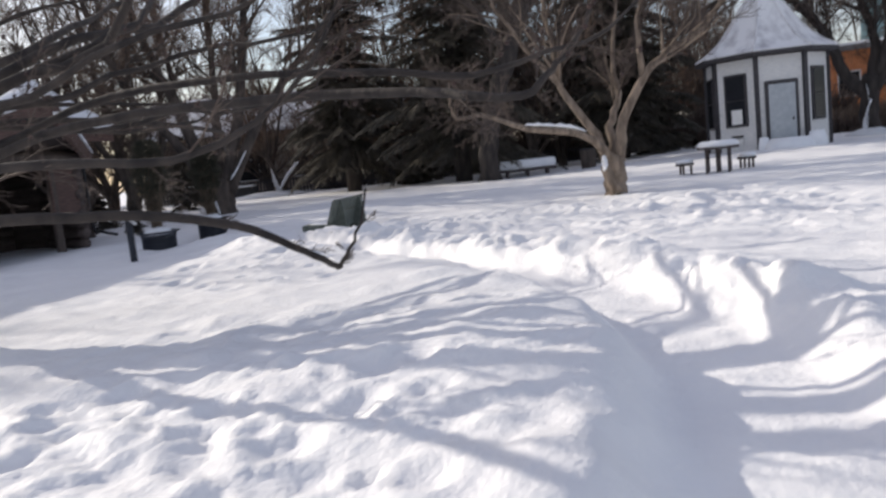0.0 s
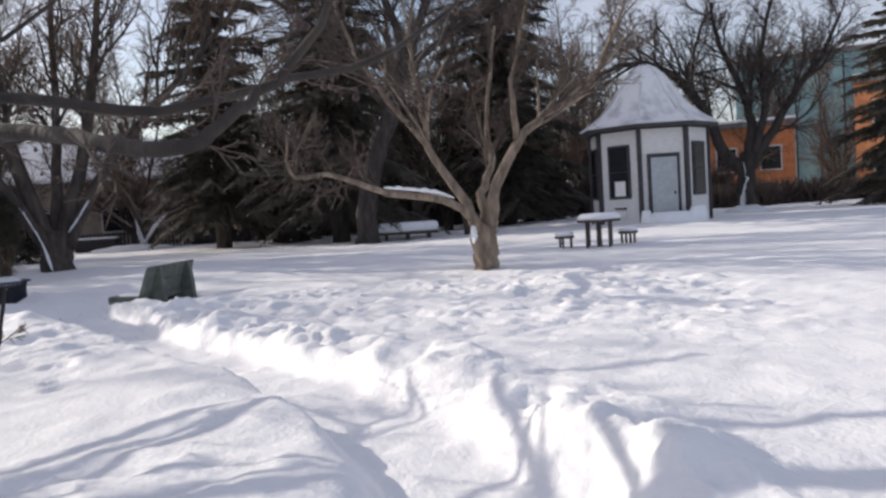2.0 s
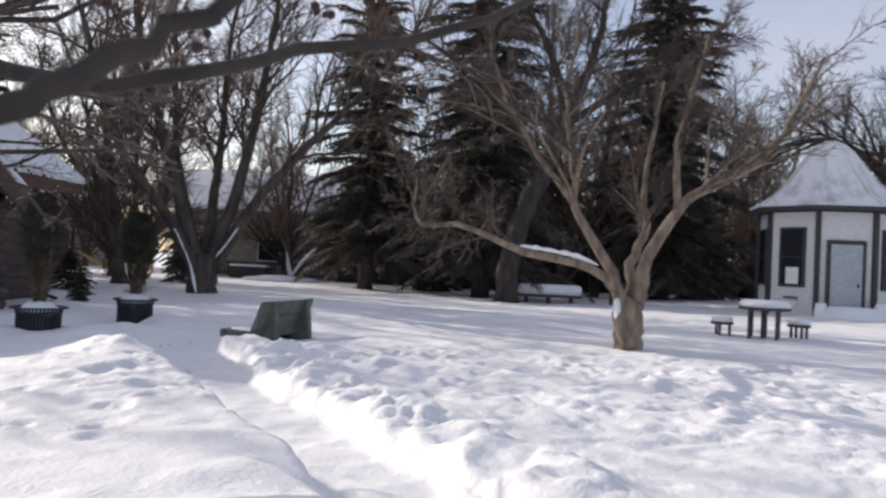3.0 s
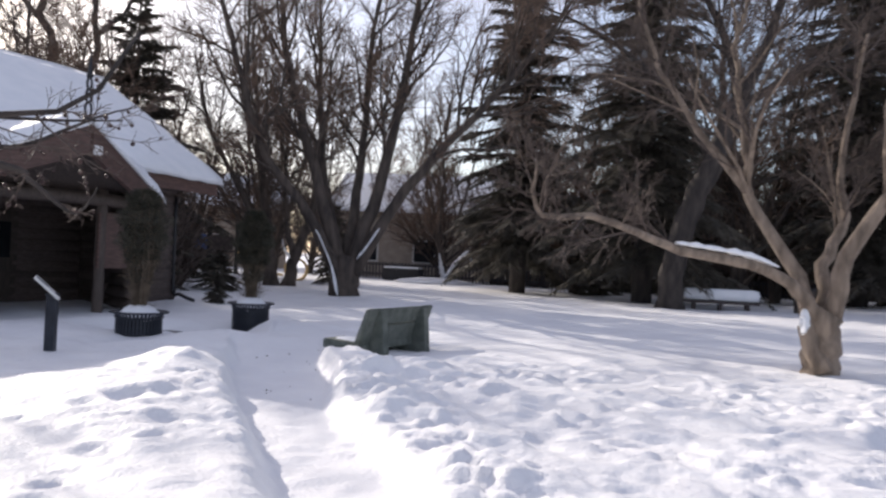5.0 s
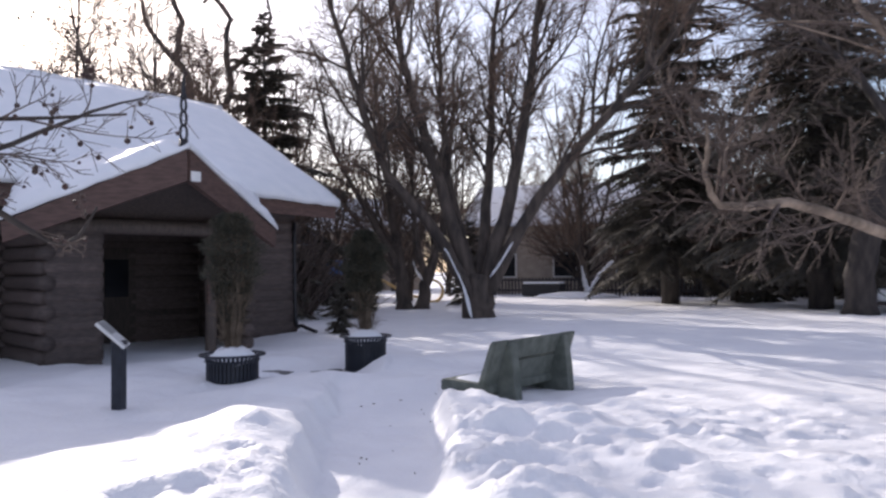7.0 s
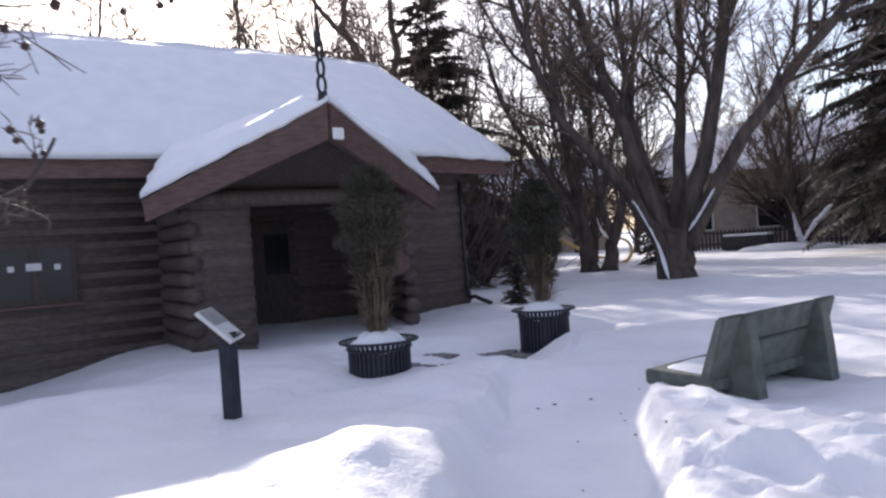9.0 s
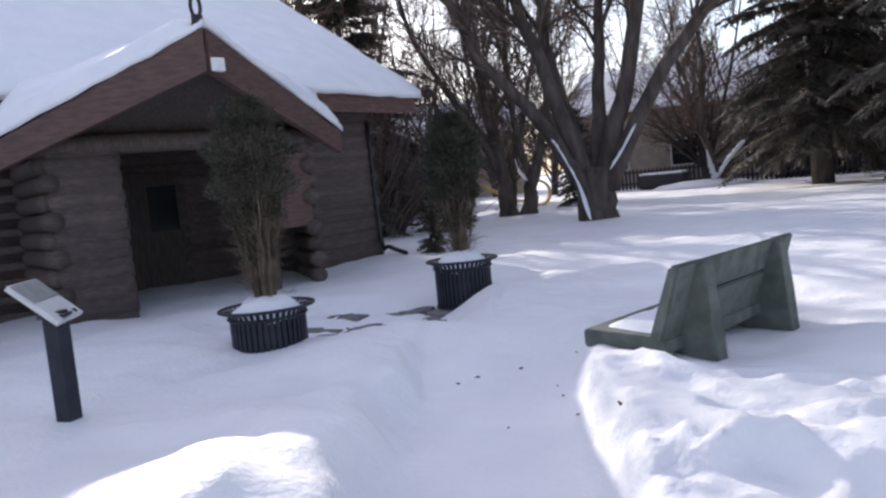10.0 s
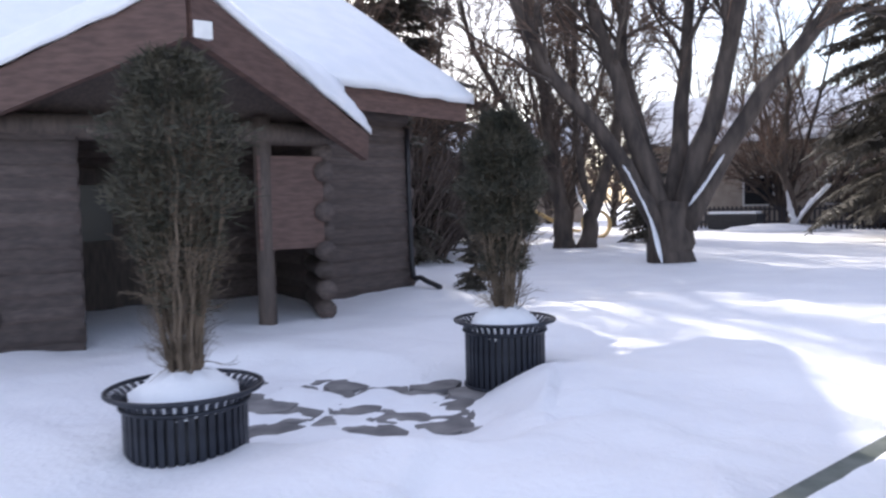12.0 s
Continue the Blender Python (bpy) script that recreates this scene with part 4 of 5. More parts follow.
stems = [
    ([(0, 0, -0.15), (0.08, -0.05, 0.7), (0.2, -0.05, 1.3)], 0.20, 0.17),
    # long low limb whose tip turns up
    ([(0.1, 0, 0.9), wp(-3.4, 5.7, 1.30), wp(-2.53, 5.45, 1.29), wp(-1.58, 5.73, 1.21), wp(-0.87, 5.83, 1.05), wp(-0.44, 5.83, 0.84), wp(-0.15, 5.78, 0.685), wp(-0.085, 5.77, 0.645), wp(-0.045, 5.77, 0.70), wp(0.07, 5.78, 0.90), wp(0.2, 5.74, 1.24)], 0.060, 0.008, 0.22),
    ([(0.15, -0.1, 1.0), wp(-3.2, 5.2, 1.55), wp(-1.9, 4.6, 1.64), wp(-0.9, 4.75, 1.58), wp(-0.37, 4.9, 1.78), wp(0.04, 4.95, 2.12), wp(0.3, 5.0, 2.6)], 0.050, 0.010, 0.8),
    # two limbs that meet over the path
    ([(0.15, 0, 1.15), wp(-2.6, 6.3, 1.95), wp(-0.6, 5.6, 1.98), wp(0.67, 4.96, 1.86), wp(1.05, 4.62, 1.77), wp(1.36, 4.38, 1.72), wp(1.51, 4.46, 1.83), wp(1.66, 4.56, 1.97), wp(1.82, 4.64, 2.2), wp(2.0, 4.8, 2.6)], 0.048, 0.010, 0.5),
    ([(0.2, 0, 1.2), wp(-2.4, 6.5, 2.15), wp(-0.8, 5.9, 2.2), wp(0.42, 5.37, 2.06), wp(1.11, 5.18, 1.95), wp(1.6, 5.18, 2.05), wp(1.97, 5.24, 2.12), wp(2.4, 5.6, 2.45)], 0.042, 0.009, 0.6),
    ([(0.2, 0, 1.2), wp(-3.6, 6.9, 2.4), wp(-2.6, 7.2, 3.1), wp(-1.4, 7.5, 3.6), wp(0.2, 7.6, 4.2)], 0.085, 0.015, 0.8, 0.45),
    ([(0.2, 0, 1.2), wp(-3.7, 6.4, 2.6), wp(-2.2, 6.2, 3.3), wp(-0.6, 6.3, 3.7), wp(0.9, 6.6, 4.3)], 0.08, 0.015, 0.8, 0.45),
    # branches hanging before the hut
    ([(0.15, 0.05, 1.2), wp(-4.0, 7.6, 2.2), wp(-2.9, 8.6, 2.2), wp(-2.07, 9.32, 2.03), wp(-2.11, 9.6, 1.96), wp(-2.18, 9.99, 1.79), wp(-2.23, 10.23, 1.77), wp(-2.21, 10.37, 1.98)], 0.045, 0.006, 0.35),
    ([(0.1, 0.05, 1.2), wp(-4.3, 7.7, 2.2), wp(-3.0, 8.8, 2.1), wp(-2.45, 9.4, 2.17), wp(-2.38, 9.79, 2.24), wp(-2.24, 10.35, 2.55), wp(-2.2, 10.7, 2.7)], 0.045, 0.005, 0.7),
    ([(0.1, 0.05, 1.2), wp(-4.6, 7.8, 2.4), wp(-3.6, 9.0, 2.5), wp(-2.6, 9.8, 2.45), wp(-2.1, 10.5, 2.55)], 0.05, 0.006),
    ([(0.1, 0.05, 1.2), wp(-4.6, 7.6, 2.6), wp(-4.6, 8.7, 3.3), wp(-4.4, 10.0, 3.9), wp(-3.7, 11.1, 4.2)], 0.08, 0.010),
    ([(0.05, 0, 1.2), wp(-5.1, 7.0, 2.8), wp(-5.0, 7.4, 4.4), wp(-4.6, 7.9, 5.8)], 0.10, 0.02),
    ([(0.1, -0.1, 1.2), wp(-4.2, 5.8, 2.4), wp(-3.0, 4.8, 3.2), wp(-1.8, 4.2, 3.8), wp(-0.6, 3.9, 4.3)], 0.085, 0.015, 0.8, 0.5),
    ([(0.15, 0, 1.2), wp(-3.5, 6.2, 2.0), wp(-2.0, 5.7, 2.35), wp(-0.6, 5.6, 2.65), wp(0.5, 5.9, 3.1)], 0.055, 0.010, 0.7, 0.25),
    ([(0.15, 0, 1.2), wp(-3.5, 6.8, 2.1), wp(-2.2, 6.9, 2.4), wp(-0.9, 7.0, 2.6), wp(0.3, 7.3, 2.9)], 0.055, 0.010, 0.7, 0.4),
    ([(0.15, 0, 1.2), wp(-3.6, 7.3, 1.9), wp(-2.4, 7.9, 2.1), wp(-1.2, 8.3, 2.3), wp(-0.4, 8.9, 2.7)], 0.05, 0.009, 0.7, 0.35),
    # unseen boughs towards the hut, placed so their long shadows fall over the path
    ([(0.1, 0, 1.2), wp(-3.9, 7.1, 2.3), wp(-2.88, 7.74, 3.0), wp(-2.48, 9.0, 3.3), wp(-2.22, 9.66, 3.7), wp(-1.8, 9.83, 4.0)], 0.065, 0.035, 0.12),
    ([(0.1, 0, 1.2), wp(-4.2, 7.6, 2.5), wp(-3.69, 8.71, 3.2), wp(-4.18, 11.18, 4.0), wp(-3.8, 12.5, 4.6)], 0.07, 0.03, 0.15),
    ([(0.1, 0, 1.2), wp(-3.6, 6.9, 2.3), wp(-2.4, 7.68, 3.0), wp(-2.33, 8.61, 3.5), wp(-2.37, 9.13, 4.0)], 0.06, 0.03, 0.12),
    # stout boughs high out of view, added for the shadow bands they cast
    ([(0.1, 0.05, 1.2), wp(-4.7, 7.6, 2.8), wp(-4.6, 8.6, 3.8), wp(-4.4, 9.6, 4.5), wp(-4.2, 10.4, 5.3)], 0.15, 0.08, 0.3),
    ([wp(-4.6, 8.6, 3.8), wp(-4.0, 8.9, 4.4), wp(-3.2, 9.2, 4.7), wp(-2.6, 9.8, 5.2)], 0.10, 0.05, 0.3),
    ([(0.05, 0, 1.2), wp(-5.0, 7.4, 3.0), wp(-4.8, 8.0, 4.4), wp(-4.1, 8.4, 5.4), wp(-3.4, 8.6, 6.4)], 0.14, 0.065, 0.3),
    ([(0.05, 0, 1.2), wp(-4.9, 6.9, 2.9), wp(-4.4, 7.3, 4.2), wp(-3.6, 7.5, 5.0), wp(-2.6, 7.7, 5.6)], 0.14, 0.06, 0.3),
]
crab = tree("crab_apple_tree", (bx, by, gzz), stems, "dark crab apple tree with low limbs and shrivelled fruit", "tree", 33, (8, 5, 4), 0.30, 0.0032, BARK_DARK, TWIG, 0.95, 0.02, 0.22, cap=0.95, keep=0.6, tips=1, wob=0.18)
rng = random.Random(4)
bm = bmesh.new()
crown = [o for o in crab.children if o.name.startswith("crown")][0]
cv = crown.data.vertices
for k in range(750):
    v = cv[rng.randrange(len(cv))].co
    if v.z < 1.6:
        continue
    s = rng.uniform(0.010, 0.021)
    bmesh.ops.create_icosphere(bm, subdivisions=1, radius=s, matrix=Matrix.Translation((v.x, v.y, v.z - 0.025)))
ob = part("fruit", bm, BERRY, crab, "small shrivelled dark fruit")
ob["kind"] = "stuff"

# ---- spruces ----
spruce("spruce", (-5.2, 40.8, 0.15), 19.5, 3.7, "tall dark spruce in the row behind the lawn", 1, 2.0, 54, "spruces behind the lawn")
spruce("spruce", (0.75, 36.2, 0.15), 20.5, 3.9, "tall dark spruce in the row behind the lawn", 2, 1.8, 56, "spruces behind the lawn")
spruce("spruce", (9.1, 40.6, 0.2), 23.0, 4.2, "broad dark spruce behind the fruit tree", 3, 1.5, 66, "spruces behind the lawn")
spruce("spruce", (-22.2, 34.4, 0.15), 13.6, 4.7, "dark pointed spruce standing behind the hut", 4, 0.8, 44, "spruces behind the lawn")
spruce("spruce", (26.3, 34.3, 0.3), 15.0, 3.3, "dark bluish spruce near the street", 6, 0.3, 46, "spruces behind the lawn")
for x, y, h, r_, sd in ((-12.7, 36.5, 3.6, 1.5, 31), (-14.6, 26.2, 4.4, 1.6, 33), (-13.2, 28.4, 1.4, 1.1, 34), (11.6, 42.8, 5.4, 2.0, 35), (-1.6, 43.0, 4.4, 2.1, 36), (2.4, 44.5, 4.6, 2.2, 37)):
    spruce("young_spruce", (x, y, gz_at(x, y)), h, r_, "low dark spruce with boughs to the snow", sd, 0.1, 20)
spruce("little_spruce", (-9.1, 22.25, gz_at(-9.1, 22.25) - 0.05), 0.90, 0.30, "knee-high cone-shaped spruce by the hut", 40, 0.02, 22, fine=0.35)

# ---- far bare trees ----
def far_tree(seed, h):
    rg = random.Random(seed)
    st = []
    n = rg.choice((2, 3, 3, 4))
    for k in range(n):
        a = rg.uniform(0, 6.28)
        o = Vector((math.cos(a), math.sin(a), 0))
        st.append(([(0, 0, -0.1), tuple(o * 0.3 + Vector((0, 0, h * 0.15))), tuple(o * h * rg.uniform(0.06, 0.14) + Vector((0, 0, h * 0.45))), tuple(o * h * rg.uniform(0.12, 0.28) + Vector((0, 0, h * rg.uniform(0.8, 1.05))))], 0.017 * h, 0.025))
    return tree("bare_tree", (0, 0, -200), st, "tall bare tree beyond the lawn", "tree", seed, (14, 9, 8), 0.36, 0.013, BARK, TWIG_RED if seed % 2 else TWIG, 0.95, 0.03, 0.10, "bare trees beyond the lawn", 7, bare=0, tips=1, wob=0.2, keep=0.6)


protos = [far_tree(51, 12), far_tree(52, 13), far_tree(53, 11)]
rg = random.Random(77)
spots = [(-26, 44), (-22, 52), (-17.5, 56), (-13, 53), (-8, 57), (-3.2, 54), (1.5, 58), (6, 55), (11.5, 57), (15, 54), (30, 70), (46, 58), (-30, 58), (-34, 40), (-25, 30), (-28, 34), (-36, 50), (4, 66), (-11, 66), (13, 66), (40, 60), (-20, 64), (-23, 18), (-25, 24), (-20.5, 27.5), (-30, 22), (-5.5, 50.5), (8.5, 50), (3.2, 47.5), (-27, 38), (-31, 30), (-0.5, 62), (13.2, 49), (-18.5, 41), (29, 53),
         (-3.0, 44.2), (-1.8, 47), (4.6, 41.5), (6.3, 43), (-26, 28), (-33, 36), (-17.5, 29.0), (-23.5, 31.5), (22, 68), (31, 74), (27, 80), (5, 80), (20, 80), (35, 80), (0.5, 50), (10.5, 46), (17.5, 52), (-19.5, 24.8)]
for i, (x, y) in enumerate(spots):
    src = protos[i % 3]
    s_ = rg.uniform(0.85, 1.28)
    if x < -17 and y < 33:      # lower trees behind the hut, several added to shade the lawn
        s_ = 0.88
    m = pose(x, y, gz_at(x, y) - 0.1, 0, 0, rg.uniform(0, 360))
    src.scale = (1, 1, 1)
    if i < 3:
        src.matrix_world = m
    else:
        o_ = copy_thing(src, m)
        o_.scale = (s_, s_, s_)


# crooked two-armed tree far behind the hut
bx, by = -32.0, 39.4
RT, FW = lean_frame(0.9, 8.7, bx, by)
stems = [
    ([(0, 0, -0.1), rel(0.1, 4), rel(-0.1, 8), rel(0.0, 10.2)], 0.50, 0.38),
    ([rel(0, 9.8), rel(-0.2, 12.0), rel(-0.9, 14.2), rel(-0.8, 16.5), rel(-1.6, 19.5), rel(-1.4, 22)], 0.30, 0.10, 0.5, 0.5),
    ([rel(0.0, 9.9), rel(1.3, 10.6), rel(2.0, 12.6), rel(1.7, 14.6), rel(2.3, 16.6), rel(1.2, 18.2), rel(0.4, 17.6)], 0.28, 0.09, 0.4, 0.5),
    ([rel(-0.6, 13.6), rel(-2.2, 15.2), rel(-2.9, 17.6), rel(-4.2, 19.8)], 0.20, 0.06, 0.6, 0.4),
    ([rel(1.9, 13.4), rel(3.2, 14.6), rel(4.4, 17.0), rel(4.1, 20.0)], 0.18, 0.06, 0.6, 0.4),
]
tree("crooked_tree", (bx, by, gz_at(bx, by)), stems, "tall crooked bare tree with two twisting arms", "tree", 71, (7, 5, 4), 0.25, 0.014, BARK_DARK, TWIG, 0.9, 0.03, 0.3, tips=1, wob=0.25)


# ---- concrete bench ----
BA, BW = Vector((0.172, 0.985, 0)), Vector((-0.985, 0.172, 0))      # along the bench, and the way it faces
bc = Vector((-1.585, 15.89, 0))
bench = thing("park_bench", Matrix.Translation((bc.x, bc.y, 0.0)) @ Matrix(((BW.x, BA.x, 0, 0), (BW.y, BA.y, 0, 0), (0, 0, 1, 0), (0, 0, 0, 1))),
              "grey-green concrete park bench half sunk in snow", "bench")
# x: forward, y: along, z: up
part("backrest", prism_bm([(-0.035, 0.79), (0.04, 0.775), (0.126, 0.547), (0.046, 0.547)], 1.80, None, 0.014), CONCRETE, bench)
part("backrest", prism_bm([(0.040, 0.538), (0.128, 0.538), (0.215, 0.30), (0.125, 0.27)], 1.80, None, 0.014), CONCRETE, bench)
for s in (-0.76, 0.76):
    part("end_cap", prism_bm([(-0.042, 0.795), (0.042, 0.782), (0.220, 0.30), (0.19, 0.262), (0.125, 0.262)], 0.30, pose(0, s, 0), 0.018), CONCRETE, bench)
part("seat", prism_bm([(0.10, 0.19), (0.10, 0.30), (0.64, 0.325), (0.75, 0.325), (0.75, 0.20), (0.64, 0.185)], 1.80, None, 0.014), CONCRETE, bench)
for s in (-0.60, 0.60):
    part("leg", prism_bm([(-0.17, -0.25), (0.22, -0.25), (0.24, 0.18), (0.16, 0.38), (0.0, 0.76), (-0.075, 0.76), (-0.11, 0.40)], 0.15, pose(0, s, 0), 0.012), CONCRETE, bench)
    part("foot", prism_bm([(0.2, -0.25), (0.55, -0.25), (0.58, 0.19), (0.2, 0.19)], 0.13, pose(0, s, 0), 0.01), CONCRETE, bench)
sn = bmesh.new()
rg = random.Random(6)
ny_, nx_ = 26, 10
vs = [[sn.verts.new((0.17 + 0.49 * i / nx_, -0.80 + 1.60 * j / ny_, 0.31 + (0.0 if i in (0, nx_) or j in (0, ny_) else 0.035 + 0.012 * noise.noise(Vector((i * 0.5, j * 0.4, 0)))))) for i in range(nx_ + 1)] for j in range(ny_ + 1)]
for j in range(ny_):
    for i in range(nx_):
        sn.faces.new((vs[j][i], vs[j][i + 1], vs[j + 1][i + 1], vs[j + 1][i]))
part("seat_snow", sn, SNOW_CAP, bench, "thin snow on the seat", True)

# ---- slatted planters with clipped junipers ----
def planter(x, y, z0, top, label):
    ob = thing("planter", pose(x, y, z0), label, "planter", "planters at the hut")
    h = top - z0
    part("liner", lathe_bm([(0, 0.02), (0.285, 0.02), (0.305, h * 0.86), (0.28, h * 0.86), (0, h * 0.8)], 36), BLACK, ob, "", True)
    prof = [(0.325, 0.0), (0.325, h * 0.82), (0.338, h * 0.92), (0.37, h * 0.98), (0.405, h)]
    me_ = None
    for k in range(40):
        a = 2 * math.pi * k / 40
        if me_ is None:
            bm = bmesh.new()
            w = 0.017
            inner = [(r - 0.010, z) for r, z in prof]
            A = [bm.verts.new((r, -w, z)) for r, z in prof]
            B = [bm.verts.new((r, w, z)) for r, z in prof]
            C = [bm.verts.new((r, -w, z)) for r, z in inner]
            D = [bm.verts.new((r, w, z)) for r, z in inner]
            for i in range(len(prof) - 1):
                for p_, q_ in ((A, B), (B, D), (D, C), (C, A)):
                    bm.faces.new((p_[i], q_[i], q_[i + 1], p_[i + 1]))
            bar = part("bar", bm, IRON, ob)
            me_ = bar.data
        else:
            bar = new("bar", me_)
            bar.parent = ob
        bar.matrix_local = pose(0, 0, 0, 0, 0, math.degrees(a))
    for r, z, th in ((0.405, h, 0.014), (0.335, h * 0.86, 0.012), (0.330, h * 0.10, 0.012)):
        t = Tubes()
        t.add([(r * math.cos(2 * math.pi * i / 40), r * math.sin(2 * math.pi * i / 40), z) for i in range(41)], [th] * 41, 6, False)
        t.link("hoop", IRON, ob)
    rg = random.Random(int(x * 10))
    bm = lathe_bm([(0.30, h * 0.80), (0.285, h * 0.95), (0.23, h * 1.06), (0.14, h * 1.16), (0, h * 1.20)], 20, jitter=0.06, rng=rg)
    part("snow", bm, SNOW_CAP, ob, "heap of snow in the planter", True)
    return ob


def juniper(x, y, z, h, wide, label, seed, green_from, leaves=13000):
    ob = thing("clipped_juniper", pose(x, y, z), label, "shrub", "junipers in the planters")
    rg = random.Random(seed)
    st, tw = Tubes(), Tubes()
    for k in range(44):
        a = rg.uniform(0, 6.28)
        r_ = rg.uniform(0.02, 0.10)
        o = Vector((math.cos(a), math.sin(a), 0))
        e = rg.uniform(0.10, wide * 0.85)
        pts = [o * r_ * 0.6 + Vector((0, 0, -0.1)), o * (r_ + e * 0.25) + Vector((0, 0, h * 0.25)), o * (r_ + e * 0.6) + Vector((0, 0, h * 0.5)), o * e * 0.75 + Vector((0, 0, h * 0.85))]
        line = [q_ + Vector((rg.gauss(0, 0.012), rg.gauss(0, 0.012), 0)) for q_ in smooth_line(pts, 3)]
        st.add(line, [0.0085 * (1 - 0.6 * i / len(line)) for i in range(len(line))], 5, False)
        sprout(rg, tw, tw, line, 0.008, 0.004, (11, 6), 0.22, 1.1, 0.03, 0.06, 0.0017, 0.25, 0.6, 1)
    st.link("stem", STEM, ob, "dry tan stems")["kind"] = "stuff"
    o_ = tw.link("twig_mass", STEM, ob, "dry tan twigs")
    o_["kind"] = "stuff"
    V, F = [], []
    n = 0
    while n < leaves:
        zf = rg.random() if n % 11 else -0.35 * rg.random() ** 1.5
        zz = green_from + (1 - green_from) * zf
        rad = wide * (math.sin(math.pi * min(0.97, max(0.10, 0.16 + 0.80 * zf))) ** 0.55) * (0.93 + 0.14 * math.sin(zf * 19 + seed))
        a = rg.uniform(0, 6.28)
        rr = rad * math.sqrt(rg.uniform(0.10, 1)) * (1 + 0.25 * rg.random() ** 4) * (1 + 0.10 * math.sin(a * 5 + zf * 8))
        p = Vector((rr * math.cos(a), rr * math.sin(a), h * zz))
        d = Vector((math.cos(a) * rg.uniform(0.1, 1.1) + rg.gauss(0, 0.35), math.sin(a) * rg.uniform(0.1, 1.1) + rg.gauss(0, 0.35), rg.uniform(-0.25, 1.0))).normalized()
        s = d.cross(Vector((rg.gauss(0, 1), rg.gauss(0, 1), rg.gauss(0, 1)))).normalized() * rg.uniform(0.004, 0.008)
        ln = rg.uniform(0.018, 0.045) * (2.2 if n % 6 == 0 else 1)
        b = len(V)
        V.extend((p - s, p + s, p + d * ln + s * 0.4, p + d * ln * 1.15))
        F.append((b, b + 1, b + 2, b + 3))
        n += 1
    o_ = from_lists("foliage", V, F, JUNIPER, ob, "dense dark green scale leaves")
    o_["kind"] = "stuff"
    return ob


planter(-5.21, 14.62, 0.02, 0.545, "black slatted iron planter heaped with snow")
planter(-5.09, 17.44, -0.02, 0.56, "black slatted iron planter leaning into a drift")
juniper(-5.21, 14.62, 0.58, 1.75, 0.36, "clipped juniper with dry tan stems below", 3, 0.42)
juniper(-5.09, 17.44, 0.60, 1.62, 0.33, "clipped juniper with dark round head", 7, 0.42, 26000)

# ---- information sign on a post ----
sign = thing("information_sign", pose(-4.86, 12.64, 0.0), "slanted grey information panel on a dark post", "sign")
part("post", box_bm(0.11, 0.11, 1.12, (0, 0, -0.22), 0.006, pose(0, 0, 0, 0, 0, 22)), IRON, sign)
e_, s_ = Vector((-0.315, 0.32, 0)), Vector((0.19, 0.19, -0.255))
tl = Vector((-4.88 + 4.86, 12.38 - 12.64, 1.085))
mm = Matrix((tuple(e_.normalized()) , tuple(s_.normalized()), tuple(e_.normalized().cross(s_.normalized())))).transposed().to_4x4()
mm.translation = tl + e_ * 0.5 + s_ * 0.5
if mm.to_3x3().col[2].z < 0:
    up_ = -1
else:
    up_ = 1
part("panel", box_bm(e_.length, s_.length, 0.035, (0, 0, -0.0175), 0.008, mm), PAPER, sign)
part("printed_picture", box_bm(e_.length * 0.94, s_.length * 0.46, 0.004, (0, -s_.length * 0.24, up_ * 0.021 - 0.002), 0, mm), INK, sign, "grey printed picture")
part("emblem", box_bm(0.05, 0.03, 0.003, (e_.length * 0.3, s_.length * 0.40, up_ * 0.021 - 0.0015), 0, mm), BLACK, sign)
bk = part("bracket", box_bm(0.16, 0.16, 0.02, (0, 0, 0.86), 0.004, pose(0, 0, 0, 0, 0, 45)), IRON, sign)

# ---- table and stools near the booth ----
def legs(ob, r, h, n, th, mat_=TABLEWOOD, off=0.0):
    for k in range(n):
        a = off + 2 * math.pi * k / n
        part("leg", box_bm(th, th, h, (r * math.cos(a), r * math.sin(a), 0), 0.006), mat_, ob)


def snow_heap(ob, r, z, h, sides=16, seed=1):
    part("snow", lathe_bm([(0, z), (r, z), (r * 1.02, z + h * 0.45), (r * 0.85, z + h * 0.9), (0, z + h)], sides, jitter=0.03, rng=random.Random(seed)), SNOW_CAP, ob, "snow heaped on top", True)


tx, ty = 7.78, 20.95
tb = thing("picnic_table", pose(tx, ty, gz_at(tx, ty) - 0.05), "dark round picnic table heaped with snow", "table")
part("tabletop", lathe_bm([(0, 0.68), (0.54, 0.68), (0.55, 0.74), (0, 0.74)], 20), TABLEWOOD, tb)
part("pedestal", lathe_bm([(0.07, 0), (0.07, 0.68)], 10), TABLEWOOD, tb)
legs(tb, 0.40, 0.68, 4, 0.06, TABLEWOOD, 0.4)
snow_heap(tb, 0.53, 0.742, 0.17, 18, 3)
for sx, sy, lab in ((6.95, 21.25, "small dark stool capped with snow"), (8.68, 21.35, "small dark stool capped with snow")):
    st = thing("stool", pose(sx, sy, gz_at(sx, sy) - 0.05), lab, "stool", "stools at the picnic table")
    part("seat", lathe_bm([(0, 0.30), (0.25, 0.30), (0.25, 0.36), (0, 0.36)], 14), TABLEWOOD, st)
    legs(st, 0.17, 0.30, 3 if sx < 8 else 4, 0.055)
    snow_heap(st, 0.24, 0.362, 0.12, 12, int(sx))

